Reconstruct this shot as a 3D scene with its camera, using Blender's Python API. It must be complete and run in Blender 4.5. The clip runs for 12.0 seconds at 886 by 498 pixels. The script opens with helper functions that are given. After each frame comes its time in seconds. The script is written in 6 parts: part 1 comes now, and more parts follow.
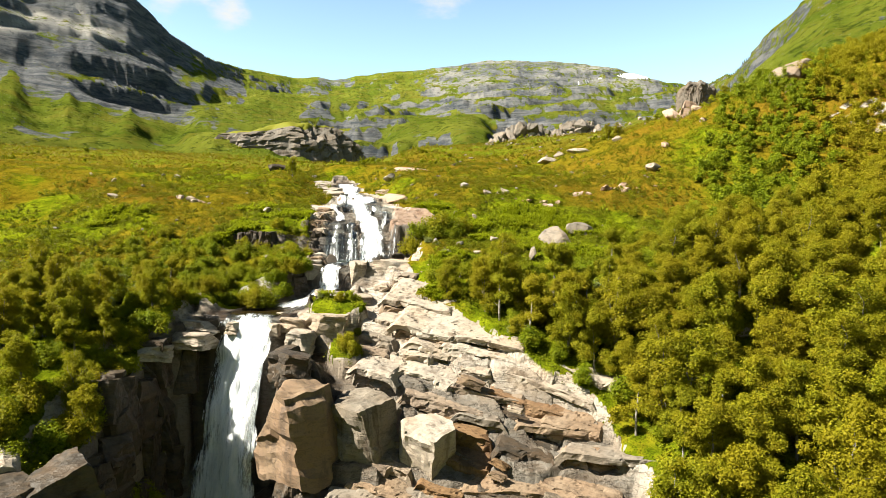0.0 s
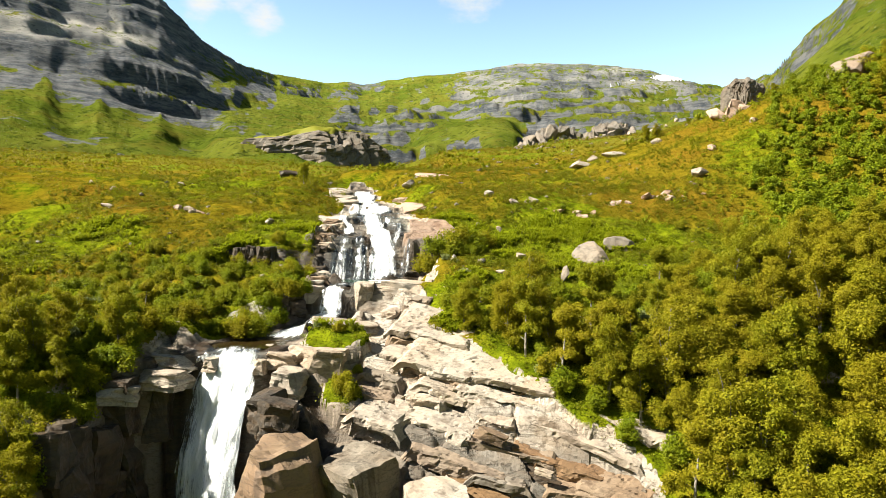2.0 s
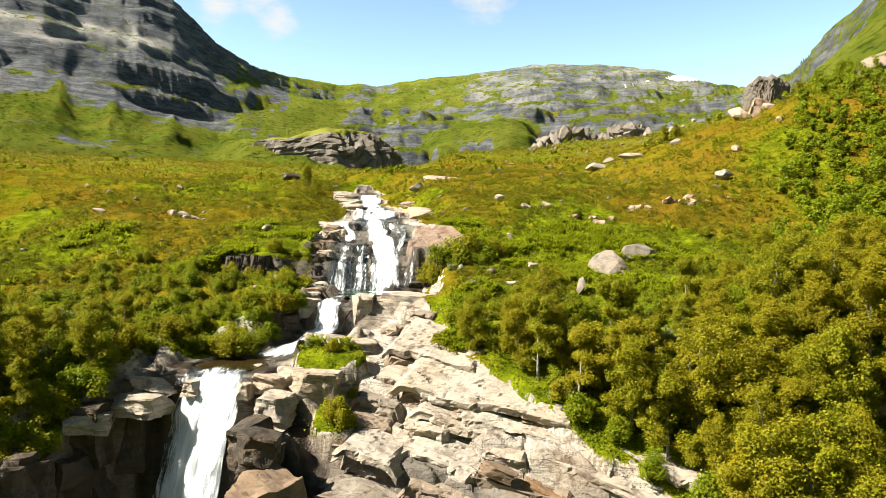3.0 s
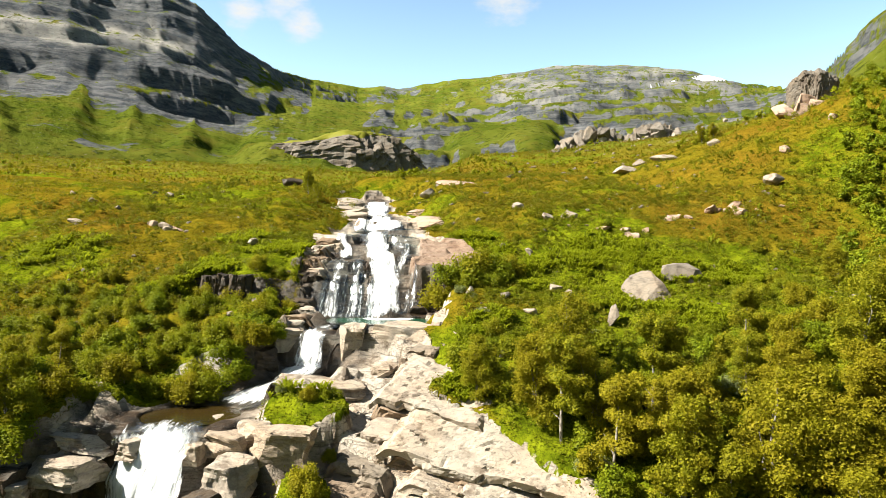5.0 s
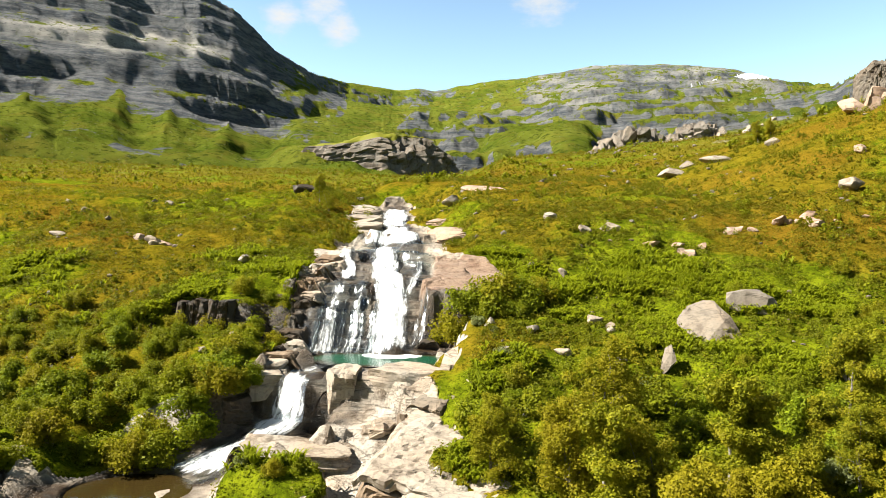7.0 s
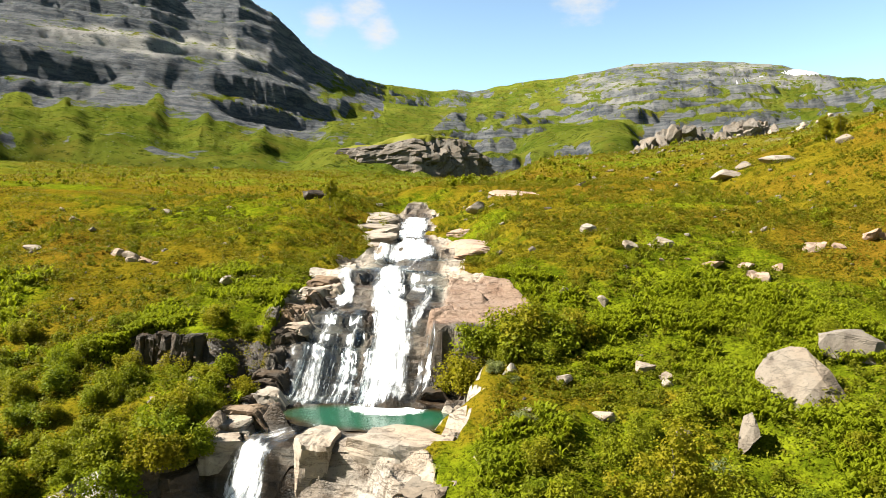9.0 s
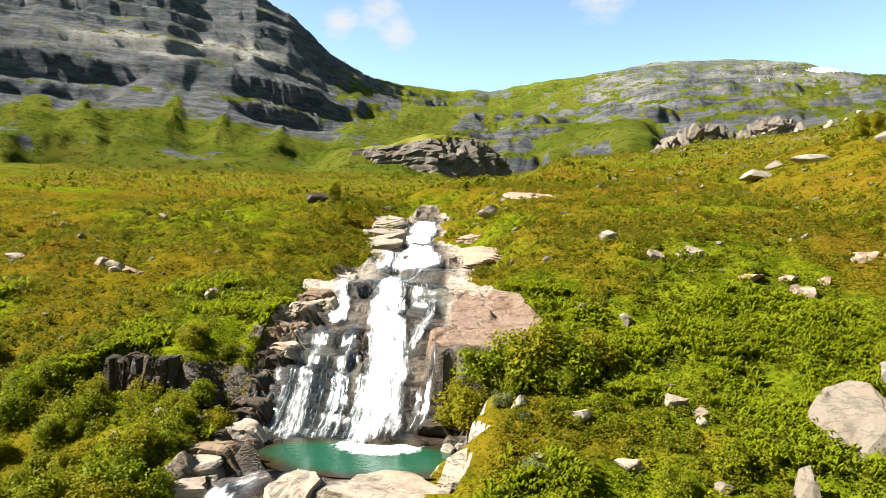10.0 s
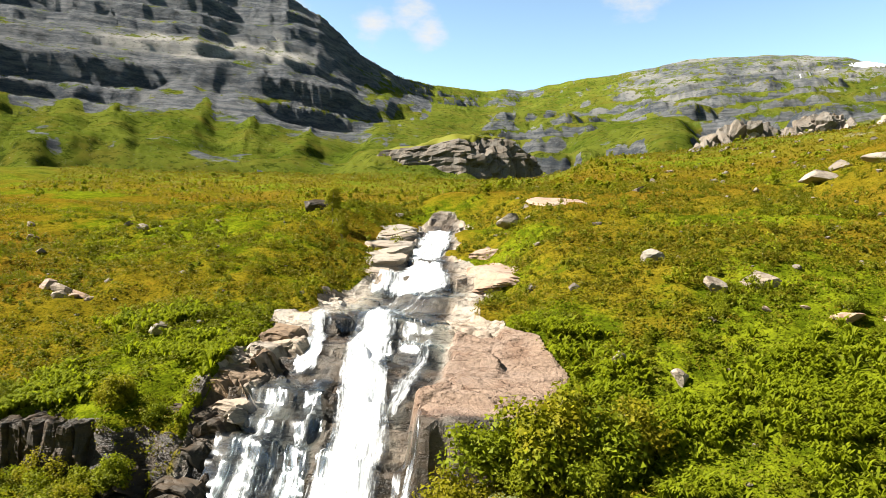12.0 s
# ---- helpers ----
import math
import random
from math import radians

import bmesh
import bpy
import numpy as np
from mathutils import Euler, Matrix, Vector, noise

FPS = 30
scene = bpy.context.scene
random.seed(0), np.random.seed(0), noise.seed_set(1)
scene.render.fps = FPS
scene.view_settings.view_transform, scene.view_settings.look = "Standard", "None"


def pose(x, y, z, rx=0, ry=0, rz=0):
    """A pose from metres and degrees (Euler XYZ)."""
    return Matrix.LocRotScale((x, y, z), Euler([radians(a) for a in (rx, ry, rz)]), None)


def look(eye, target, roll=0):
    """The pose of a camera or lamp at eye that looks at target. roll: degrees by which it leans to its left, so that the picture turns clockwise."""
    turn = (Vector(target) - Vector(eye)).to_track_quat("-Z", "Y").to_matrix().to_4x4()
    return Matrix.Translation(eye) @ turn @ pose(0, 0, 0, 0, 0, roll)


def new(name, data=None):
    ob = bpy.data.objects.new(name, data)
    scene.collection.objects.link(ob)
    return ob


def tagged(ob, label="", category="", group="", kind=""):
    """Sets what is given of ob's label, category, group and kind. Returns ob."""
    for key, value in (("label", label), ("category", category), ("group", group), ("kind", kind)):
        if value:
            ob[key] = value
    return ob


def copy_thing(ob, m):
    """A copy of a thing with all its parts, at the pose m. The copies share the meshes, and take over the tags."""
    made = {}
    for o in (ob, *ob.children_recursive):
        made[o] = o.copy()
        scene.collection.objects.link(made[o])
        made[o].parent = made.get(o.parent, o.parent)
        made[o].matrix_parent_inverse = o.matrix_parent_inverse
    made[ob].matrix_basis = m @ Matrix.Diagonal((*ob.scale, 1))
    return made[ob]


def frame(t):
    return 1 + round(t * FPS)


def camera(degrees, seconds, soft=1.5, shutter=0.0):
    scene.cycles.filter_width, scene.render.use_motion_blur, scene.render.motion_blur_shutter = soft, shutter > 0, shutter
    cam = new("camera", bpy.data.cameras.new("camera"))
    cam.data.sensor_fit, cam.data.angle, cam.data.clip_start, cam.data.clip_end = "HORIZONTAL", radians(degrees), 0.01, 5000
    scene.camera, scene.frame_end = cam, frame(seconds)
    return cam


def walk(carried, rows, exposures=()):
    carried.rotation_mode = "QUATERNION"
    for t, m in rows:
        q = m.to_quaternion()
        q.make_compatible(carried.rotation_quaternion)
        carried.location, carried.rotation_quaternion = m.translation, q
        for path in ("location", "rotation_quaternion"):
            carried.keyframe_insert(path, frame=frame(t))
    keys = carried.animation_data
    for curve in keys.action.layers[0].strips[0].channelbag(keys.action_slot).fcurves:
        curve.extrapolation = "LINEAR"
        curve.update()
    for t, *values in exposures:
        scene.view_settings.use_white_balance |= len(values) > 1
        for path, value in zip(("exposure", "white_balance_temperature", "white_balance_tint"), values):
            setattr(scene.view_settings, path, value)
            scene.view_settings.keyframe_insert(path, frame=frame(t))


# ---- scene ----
# ---- camera and its walk ----
cam = camera(65.4, 12.0, soft=0.6)
METRES = 60.0
ROWS = [
    (0.0, 0.0, 0.0, 0.0, -0.0, -0.72, 0.09),
    (0.5, 0.0049, 0.0422, 0.0059, 0.71, -0.62, 0.08),
    (1.0, 0.0099, 0.0842, 0.0117, 1.37, -0.54, 0.07),
    (1.5, 0.0146, 0.126, 0.0175, 1.98, -0.46, 0.05),
    (2.0, 0.0186, 0.1632, 0.0226, 2.5, -0.4, 0.03),
    (2.5, 0.0229, 0.2054, 0.0284, 3.07, -0.33, 0.02),
    (3.0, 0.0268, 0.2474, 0.0342, 3.63, -0.27, 0.01),
    (5.0, 0.0393, 0.4114, 0.0576, 5.55, -0.09, 0.0),
    (5.5, 0.0418, 0.4537, 0.0637, 6.18, -0.04, 0.0),
    (6.0, 0.0439, 0.4913, 0.0691, 6.86, 0.0, 0.01),
    (6.5, 0.0461, 0.5337, 0.0753, 7.7, 0.04, -0.0),
    (7.0, 0.0482, 0.5762, 0.0813, 8.54, 0.08, -0.02),
    (9.0, 0.0513, 0.7419, 0.1051, 11.73, 0.17, -0.04),
    (9.5, 0.0507, 0.7847, 0.1112, 12.53, 0.19, -0.03),
    (10.0, 0.0499, 0.8228, 0.1167, 13.25, 0.19, -0.01),
    (10.5, 0.0485, 0.8652, 0.123, 14.03, 0.2, -0.01),
    (11.0, 0.0465, 0.9078, 0.1289, 14.73, 0.21, 0.01),
    (11.5, 0.0441, 0.9501, 0.1349, 15.4, 0.23, 0.01),
    (12.0, 0.0417, 0.9877, 0.1402, 15.91, 0.23, 0.02),
]
walk(cam, [(t, pose(METRES * x, METRES * y, METRES * z, 90 + pitch, roll, yaw)) for t, x, y, z, yaw, pitch, roll in ROWS],
     [(0.0, 1.90, 7000, 8), (12.0, 1.80, 6700, 10)])

# ---- world, sun, exposure ----
SUN = Vector((-0.70, -0.22, 0.71)).normalized()  # towards the sun
world = bpy.data.worlds.new("sky")
scene.world = world
world.use_nodes = True
wn, wl = world.node_tree.nodes, world.node_tree.links
wn.clear()
sky = wn.new("ShaderNodeTexSky")
sky.sky_type, sky.sun_disc = "NISHITA", False
sky.sun_elevation = math.asin(SUN.z)
sky.sun_rotation = math.atan2(SUN.x, SUN.y)
sky.altitude, sky.air_density, sky.dust_density, sky.ozone_density = 300, 1.1, 1.2, 1.0
back = wn.new("ShaderNodeBackground")
back.inputs["Strength"].default_value = 0.028
wout = wn.new("ShaderNodeOutputWorld")
way = wn.new("ShaderNodeTexCoord")
split = wn.new("ShaderNodeSeparateXYZ")
wl.new(way.outputs["Generated"], split.inputs[0])
fall_off = wn.new("ShaderNodeMapRange")  # brighter and paler low down, deeper blue overhead
fall_off.inputs["From Max"].default_value = 0.8
fall_off.inputs["To Min"].default_value, fall_off.inputs["To Max"].default_value = 4.1, 0.36
wl.new(split.outputs["Z"], fall_off.inputs["Value"])
hue = wn.new("ShaderNodeVectorMath")
hue.operation = "MULTIPLY"
hue.inputs[1].default_value = (0.95, 1.05, 1.03)
wl.new(sky.outputs[0], hue.inputs[0])
dim = wn.new("ShaderNodeVectorMath")
dim.operation = "SCALE"
wl.new(hue.outputs[0], dim.inputs[0])
wl.new(fall_off.outputs[0], dim.inputs["Scale"])
# a few thin fair-weather clouds over the pass
puff = wn.new("ShaderNodeTexNoise")
puff.inputs["Scale"].default_value, puff.inputs["Detail"].default_value, puff.inputs["Roughness"].default_value = 16.0, 6.0, 0.6
stretch = wn.new("ShaderNodeMapping")
stretch.inputs["Scale"].default_value = (1.0, 1.0, 2.2)
wl.new(way.outputs["Generated"], stretch.inputs["Vector"])
wl.new(stretch.outputs[0], puff.inputs["Vector"])
cloud = None
for az, el, size, thick in ((-17.3, 0.322, 0.07, 0.62), (-21.6, 0.325, 0.07, 0.55), (-18.3, 0.345, 0.08, 0.56), (-0.5, 0.36, 0.09, 0.5), (-29.0, 0.37, 0.09, 0.55)):
    d = Vector((math.sin(radians(az)), math.cos(radians(az)), el)).normalized()
    far_off = wn.new("ShaderNodeVectorMath")
    far_off.operation = "DISTANCE"
    wl.new(way.outputs["Generated"], far_off.inputs[0])
    far_off.inputs[1].default_value = d
    near_by = wn.new("ShaderNodeMapRange")
    near_by.interpolation_type = "SMOOTHSTEP"
    near_by.inputs["From Min"].default_value, near_by.inputs["From Max"].default_value = size, 0.0
    near_by.inputs["To Max"].default_value = thick + 0.12
    wl.new(far_off.outputs["Value"], near_by.inputs["Value"])
    if cloud is None:
        cloud = near_by.outputs[0]
    else:
        top = wn.new("ShaderNodeMath")
        top.operation = "MAXIMUM"
        wl.new(cloud, top.inputs[0])
        wl.new(near_by.outputs[0], top.inputs[1])
        cloud = top.outputs[0]
both = wn.new("ShaderNodeMath")
wl.new(cloud, both.inputs[0])
wl.new(puff.outputs["Fac"], both.inputs[1])
veil = wn.new("ShaderNodeMapRange")
veil.interpolation_type = "SMOOTHSTEP"
veil.inputs["From Min"].default_value, veil.inputs["From Max"].default_value = 0.84, 1.36
wl.new(both.outputs[0], veil.inputs["Value"])
white = wn.new("ShaderNodeMix")
white.data_type = "RGBA"
wl.new(veil.outputs[0], white.inputs[0])
wl.new(dim.outputs[0], white.inputs[6])
white.inputs[7].default_value = (9.0, 9.2, 9.4, 1)
wl.new(white.outputs[2], back.inputs["Color"])
wl.new(back.outputs[0], wout.inputs["Surface"])
sun_lamp = bpy.data.lights.new("sun", "SUN")
sun_lamp.energy, sun_lamp.angle, sun_lamp.color = 5.0, radians(0.55), (1.0, 0.95, 0.86)
sun_ob = new("sun", sun_lamp)
sun_ob.matrix_world = look(SUN * 500, (0, 0, 0))


# ---- noise and profiles ----
def lattice(ix, iy, seed):
    h = (ix.astype(np.int64) * 374761393 + iy.astype(np.int64) * 668265263 + seed * 974634541) & 0x7FFFFFFF
    h = ((h ^ (h >> 13)) * 1274126177) & 0x7FFFFFFF
    return ((h ^ (h >> 16)) & 0xFFFF) / 65535.0


def vnoise(x, y, seed=0):
    """Smooth value noise, -1 to 1."""
    ix, iy = np.floor(x), np.floor(y)
    fx, fy = x - ix, y - iy
    fx, fy = fx * fx * fx * (fx * (fx * 6 - 15) + 10), fy * fy * fy * (fy * (fy * 6 - 15) + 10)
    a, b = lattice(ix, iy, seed), lattice(ix + 1, iy, seed)
    c, d = lattice(ix, iy + 1, seed), lattice(ix + 1, iy + 1, seed)
    return 2 * ((a + (b - a) * fx) * (1 - fy) + (c + (d - c) * fx) * fy) - 1


def fbm(x, y, seed=0, octaves=4):
    out, amp, norm = 0.0, 1.0, 0.0
    for i in range(octaves):
        out = out + amp * vnoise(x * 2**i + 17.3 * i, y * 2**i - 9.1 * i, seed + i)
        norm += amp
        amp *= 0.5
    return out / norm


def cells(x, y, seed=0):
    """Cracked blocks: for each place its block's random number, a tilt in x and in y, and the way to the nearest crack."""
    ix, iy = np.floor(x), np.floor(y)
    f1, f2 = np.full(x.shape, 9.0), np.full(x.shape, 9.0)
    r, tx, ty, px, py = (np.zeros(x.shape) for _ in range(5))
    for dx in (-1, 0, 1):
        for dy in (-1, 0, 1):
            cx = ix + dx + 0.1 + 0.8 * lattice(ix + dx, iy + dy, seed)
            cy = iy + dy + 0.1 + 0.8 * lattice(ix + dx, iy + dy, seed + 7)
            d = np.hypot(x - cx, y - cy)
            near = d < f1
            f2 = np.where(near, f1, np.minimum(f2, d))
            f1 = np.where(near, d, f1)
            r = np.where(near, lattice(ix + dx, iy + dy, seed + 3), r)
            tx = np.where(near, lattice(ix + dx, iy + dy, seed + 11) - 0.5, tx)
            ty = np.where(near, lattice(ix + dx, iy + dy, seed + 19) - 0.5, ty)
            px, py = np.where(near, x - cx, px), np.where(near, y - cy, py)
    return r, tx * px + ty * py, f2 - f1


def ss(a, b, v):
    t = np.clip((v - a) / (b - a), 0, 1)
    return t * t * (3 - 2 * t)


def line(knots, v):
    return np.interp(v, [k[0] for k in knots], [k[1] for k in knots])


def terrace(z, step, tread=0.7, flat=0.4):
    n = np.floor(z / step)
    f = z / step - n
    return step * (n + np.where(f < tread, flat * f / tread, flat + (1 - flat) * (f - tread) / (1 - tread)))


def ledge(z, step, tread, flat):
    """Steps with nearly upright risers."""
    return terrace(z, step, tread, flat)


# ---- the lie of the land ----
RIGHT = [(-300, -34), (20, -31), (40, -26.5), (45, -23.5), (50, -18.5), (54.5, -14.2), (58, -10.8), (62, -8.1), (65, -6.3), (69, -4.5), (72, -3.4),
         (76, -1.6), (84, 0.4), (90, 3.0), (97, 6.2), (102, 7.9), (110, 9.5), (124, 11.5), (140, 14.3), (150, 16.2), (200, 22), (260, 33), (350, 50), (480, 66)]
LEFT = [(-300, -34), (30, -28), (38.5, -22), (43, -15.4), (46, -14.0), (50, -12.4), (53, -11.0), (56, -9.4), (59, -7.5), (61, -6.5), (70, -4.6), (76, -3.0), (81, -1.0), (84, 0.5), (92, 3.9),
        (98, 5.7), (104, 7.3), (112, 9.8), (126, 12.2), (135, 13.9), (146, 14.4), (172, 15.2), (200, 19.0), (300, 33), (430, 47), (480, 53)]
BED = [(81.0, -3.0), (82.0, -1.9), (84.0, -1.2), (84.9, 0.3), (87.0, 1.3), (87.8, 2.4), (91, 3.4), (93.4, 4.1), (94.6, 4.6), (100, 5.2),
       (106, 5.7), (107.2, 6.8), (113, 7.2), (114, 7.9), (119, 8.3), (124, 9.3), (138, 11.6), (150, 13.5)]
STREAM = [(40, -15.5), (57, -16.5), (61.5, -17.2), (66, -17.6), (69.8, -15.6), (72.5, -13.4), (74.5, -12.6), (77, -11.0), (80, -8.6), (85, -9.0), (94, -11.5),
          (100, -11.5), (106, -12.5), (113, -14.2), (119, -16.4), (126, -17.2), (138, -20.0), (150, -23)]
ROCK_EDGE = [(40, 12), (45, 13), (50, 15), (54, 12.2), (58.5, 8.4), (60.3, 6.6), (62, 3.8), (63.3, 2.0), (65, -0.4), (67, -2.2), (69, -2.9), (72, -3.3), (75, -3.0)]
SKYLINE = [(-70, 0.33), (-48, 0.35), (-40, 0.37), (-33, 0.372), (-31, 0.352), (-27, 0.35), (-24.6, 0.328), (-23.0, 0.302), (-21.6, 0.276), (-20.4, 0.264), (-18.2, 0.245), (-16, 0.236), (-12.4, 0.23),
           (-9, 0.229), (-7.6, 0.234), (-1.5, 0.243), (5, 0.259), (10, 0.25), (14, 0.238), (18, 0.215), (20.5, 0.205), (22.8, 0.22), (25, 0.26), (28, 0.306), (33, 0.36), (50, 0.42)]
SKY_RANGE = [(-70, 1000), (-26, 1100), (-22, 1150), (-19, 1300), (-16, 1850), (-8, 2100), (14, 2100), (19, 1700), (21, 900), (24, 650), (50, 600)]
RISE_WEST = [(0, 0.105), (0.30, 0.112), (0.44, 0.145), (0.70, 0.207), (0.74, 0.252), (0.89, 0.297), (0.925, 0.325), (1.0, 0.352)]
RISE_MID = [(0, 0), (0.2, 0.14), (0.42, 0.36), (0.62, 0.6), (0.8, 0.8), (1.0, 1.0)]
FOOT = [(-60, 0.105), (-20, 0.105), (-6, 0.110), (4, 0.125), (9, 0.142), (14, 0.155), (20, 0.175), (24, 0.185), (30, 0.22), (50, 0.25)]


def rocky(x, y):
    """Where bare bedrock shows, 0 to 1."""
    wob = 1.7 * fbm(x / 3.0, y / 3.0, 40, 4)
    low = ss(1.5, -1.5, x - line(ROCK_EDGE, y) + wob) * ss(75.2, 74.2, y + wob) * ss(-21.5, -20.6, x + 0.6 * wob)
    low = low * np.where(x < -14, ss(67.5, 66.3, y + wob), 1)
    low = np.maximum(low, ss(-24.5, -23.5, x + wob) * ss(-16, -17, x) * ss(56, 57.5, y + wob) * ss(66.5, 65, y + wob))
    moss = ss(1.2, 0.9, np.hypot((x + 10.0) / 2.6, (y - 65.4) / 1.9)) + ss(1.2, 0.8, np.hypot((x + 8.6) / 1.6, (y - 60.2) / 1.3))
    low = low * (1 - np.clip(moss, 0, 1))
    low = low * ss(36.5, 41.5, y + wob)
    bluff = ss(-19, -20, x) * ss(48.5, 46.5, y + wob + 0.4 * np.clip(-20 - x, 0, 22)) * ss(34, 40, y + wob)
    dx = x - line(STREAM, y)
    wide = line([(74, 1.5), (77, 4), (82, 7), (86, 7.5), (92, 6.5), (97, 6.6), (106, 5.2), (112, 4.4), (122, 3.0), (138, 2.6), (150, 1.0)], y)
    wr = line([(74, 5), (80, 5.5), (84, 5), (85, 8.5), (91, 9.5), (94.5, 7.6), (97, 5.4), (104, 4.8), (110, 5.5), (117, 3), (130, 2.2), (138, 3), (150, 1)], y)
    up = ss(0.6, -0.6, -dx - wide + wob) * ss(0.6, -0.6, dx - wr + wob) * ss(73.5, 75, y) * ss(149, 140, y)
    left_scar = ss(1.2, 0.7, np.hypot((x + 23.6) / 1.9, (y - 84.0) / 0.9))
    channel = ss(3.6, 2.7, np.abs(dx) + 0.4 * wob) * ss(65.5, 66.5, y) * ss(75.0, 74.2, y)
    return np.clip(np.maximum.reduce([low, up, bluff, left_scar, channel]), 0, 1)


def pinkish(x, y):
    """The pink slab beside the upper fall, 0 to 1."""
    wob = 0.9 * fbm(x / 1.5, y / 1.5, 44, 3)
    return ss(-6.4, -6.0, x + wob) * ss(1.2, 0.7, x + wob - 0.12 * (y - 86)) * ss(84.9, 85.25, y - 0.18 * (x + 3) + wob) * ss(95.0, 93.6, y + wob)


def ridge_share(az, r):
    """How far up the way from the valley floor to the skyline a place lies, 0 to 1."""
    return np.clip(np.log(np.maximum(r, 300) / 300) / np.log(line(SKY_RANGE, az) / 300), 0, 1.4)


def buttress(az, q, r):
    """Green cones between gullies below the western cliff: above 0 on them, below 0 in the gullies that widen upwards."""
    a = az / 4.3 + 0.22 * vnoise(az / 2.3, q * 3, 97) + 0.06 * vnoise(az / 0.6, r / 60, 98)
    n = np.floor(a)
    d = np.abs(a - n - 0.5 + 0.3 * (lattice(n, n * 0, 99) - 0.5)) * 2
    top = 0.60 + 0.10 * lattice(n, n * 0 + 1, 99)
    return 1 - d - (q - 0.40) / (top - 0.40)


def land(x, y):
    """Height of the ground and the bare-rock share at each place."""
    sx = x / np.maximum(1, y / 100)
    shift = 13 * ss(140, 240, y)
    left = ss(-15 + shift, -22 + 0.8 * shift, sx)
    z = line(RIGHT, y) * (1 - left) + line(LEFT, y + 0.4 * np.clip(-20 - x, 0, 22) * ss(62, 50, y)) * left
    z = z + 0.35 * np.clip(x - 20, 0, 120) * ss(95, 132, y) * (1 - 0.75 * ss(165, 240, y)) + 0.30 * np.clip(x - 12, 0, 60) * ss(86, 62, y)
    z = z + 0.07 * np.clip(-60 - x, 0, 300)
    rock = rocky(x, y)
    z = z - 2.4 * ss(-28.5, -26.6, x) * ss(-20.5, -22.5, x) * ss(61.5, 56, y) * ss(38, 45, y)
    # gorge of the lower fall
    gx = line([(40, -8.0), (52, -11.5), (57, -12.8), (61, -13.6), (62, -13.4)], y)
    left_wall = -25.2 + 2.4 * ss(58.5, 61, y)
    gorge = ss(gx + 0.5, gx - 0.4, x) * ss(left_wall, left_wall + 0.8, x) * ss(61.9, 61.1, y) * ss(36, 44, y)
    floor = line([(40, -27), (56, -24), (61.5, -21.5)], y)
    bench = ss(-12.6, -14.0, x) * ss(-23, -20.5, x) * ss(61.0, 62.0, y) * ss(72.5, 70.5, y)
    z = z * (1 - bench) + (line([(60, -7.2), (62.2, -6.75), (68, -6.62), (70, -6.2), (72, -5.4)], y) - 0.55 * ss(1.15, 0.85, np.hypot((x + 17.2) / 3.3, (y - 65.2) / 2.7))) * bench
    step2 = ss(-9.2, -10.4, x) * ss(-15.2, -14.2, x) * ss(68, 70, y) * ss(75.0, 74.2, y)
    z = z * (1 - step2) + line([(68, -6.5), (71, -5.9), (73.5, -5.2), (74.2, -4.9)], y) * step2
    # pool basin and the face of the upper fall
    dx = x - line(STREAM, y)
    pool = ss(1.22, 0.90, np.hypot((x + 8.0) / 5.1, (y - 79.2) / 2.4))
    rim = ss(2.1, 1.7, np.hypot((x + 8.0) / 5.1, (y - 79.2) / 2.4)) * ss(80.6, 80.0, y) * (1 - ss(-10.5, -11.5, x) * ss(76.6, 75.8, y))
    z = z * (1 - rim) + np.maximum(z, -2.15) * rim
    z = z * (1 - pool) - 3.6 * pool
    sill = ss(-15.2, -14.0, x) * ss(-2.0, -3.0, x) * ss(73.6, 74.0, y) * ss(77.8, 76.6, y)
    z = np.where(sill > 0.5, np.minimum(np.maximum(z, -3.3), np.where(x < -10.4, -2.75, -2.22)), z)
    shoulder = ss(-18.5, -17, x) * ss(-12.2, -13.2, x) * ss(75.4, 76.4, y) * ss(82.2, 81.0, y)
    z = z * (1 - shoulder) + np.minimum(z, -1.9 + 0.25 * fbm(x / 1.5, y / 1.5, 29, 2)) * shoulder
    fw = line([(80, 8), (86, 9.5), (93, 7), (100, 6.4), (112, 5.0), (138, 3.2), (150, 1)], y)
    fr = line([(80, 5.0), (86, 5.5), (91, 7.5), (95, 8), (104, 5.5), (112, 4.5), (138, 3.5), (150, 1)], y)
    spread = line([(90, 1.6), (97, 3.5), (104, 8.0), (150, 9.0)], y)
    face = ss(-fw - spread, -fw + 0.4, dx) * ss(fr + spread * 0.8, fr - 0.2, dx) * ss(80.6, 81.3, y) * ss(152, 138, y)
    z = z * (1 - face) + line(BED, y + 0.9 * fbm(x / 2.1, y / 9.0, 5, 2)) * face
    # pink slab that overhangs the right side of the fall
    slab = pinkish(x, y)
    z = z * (1 - slab) + np.maximum(z, 1.9 + 0.29 * (y - 85.2) - 0.05 * (x + 3)) * slab
    # scar left of the fall
    z = z - 1.7 * ss(-26.5, -25, x) * ss(-15, -17, x) * ss(80.5, 82, y) * ss(84.1, 83.5, y + 0.5 * fbm(x / 1.3, y / 5, 9, 2))
    # cracked, layered rock
    near = ss(170, 140, y)
    wx, wy = x + 0.25 * fbm(x / 1.8, y / 1.8, 3, 2), y + 0.25 * fbm(x / 1.8 + 7, y / 1.8, 4, 2)
    r1, t1, e1 = cells((0.93 * wx - 0.36 * wy) / 5.4, (0.36 * wx + 0.93 * wy) / 2.5, 2)
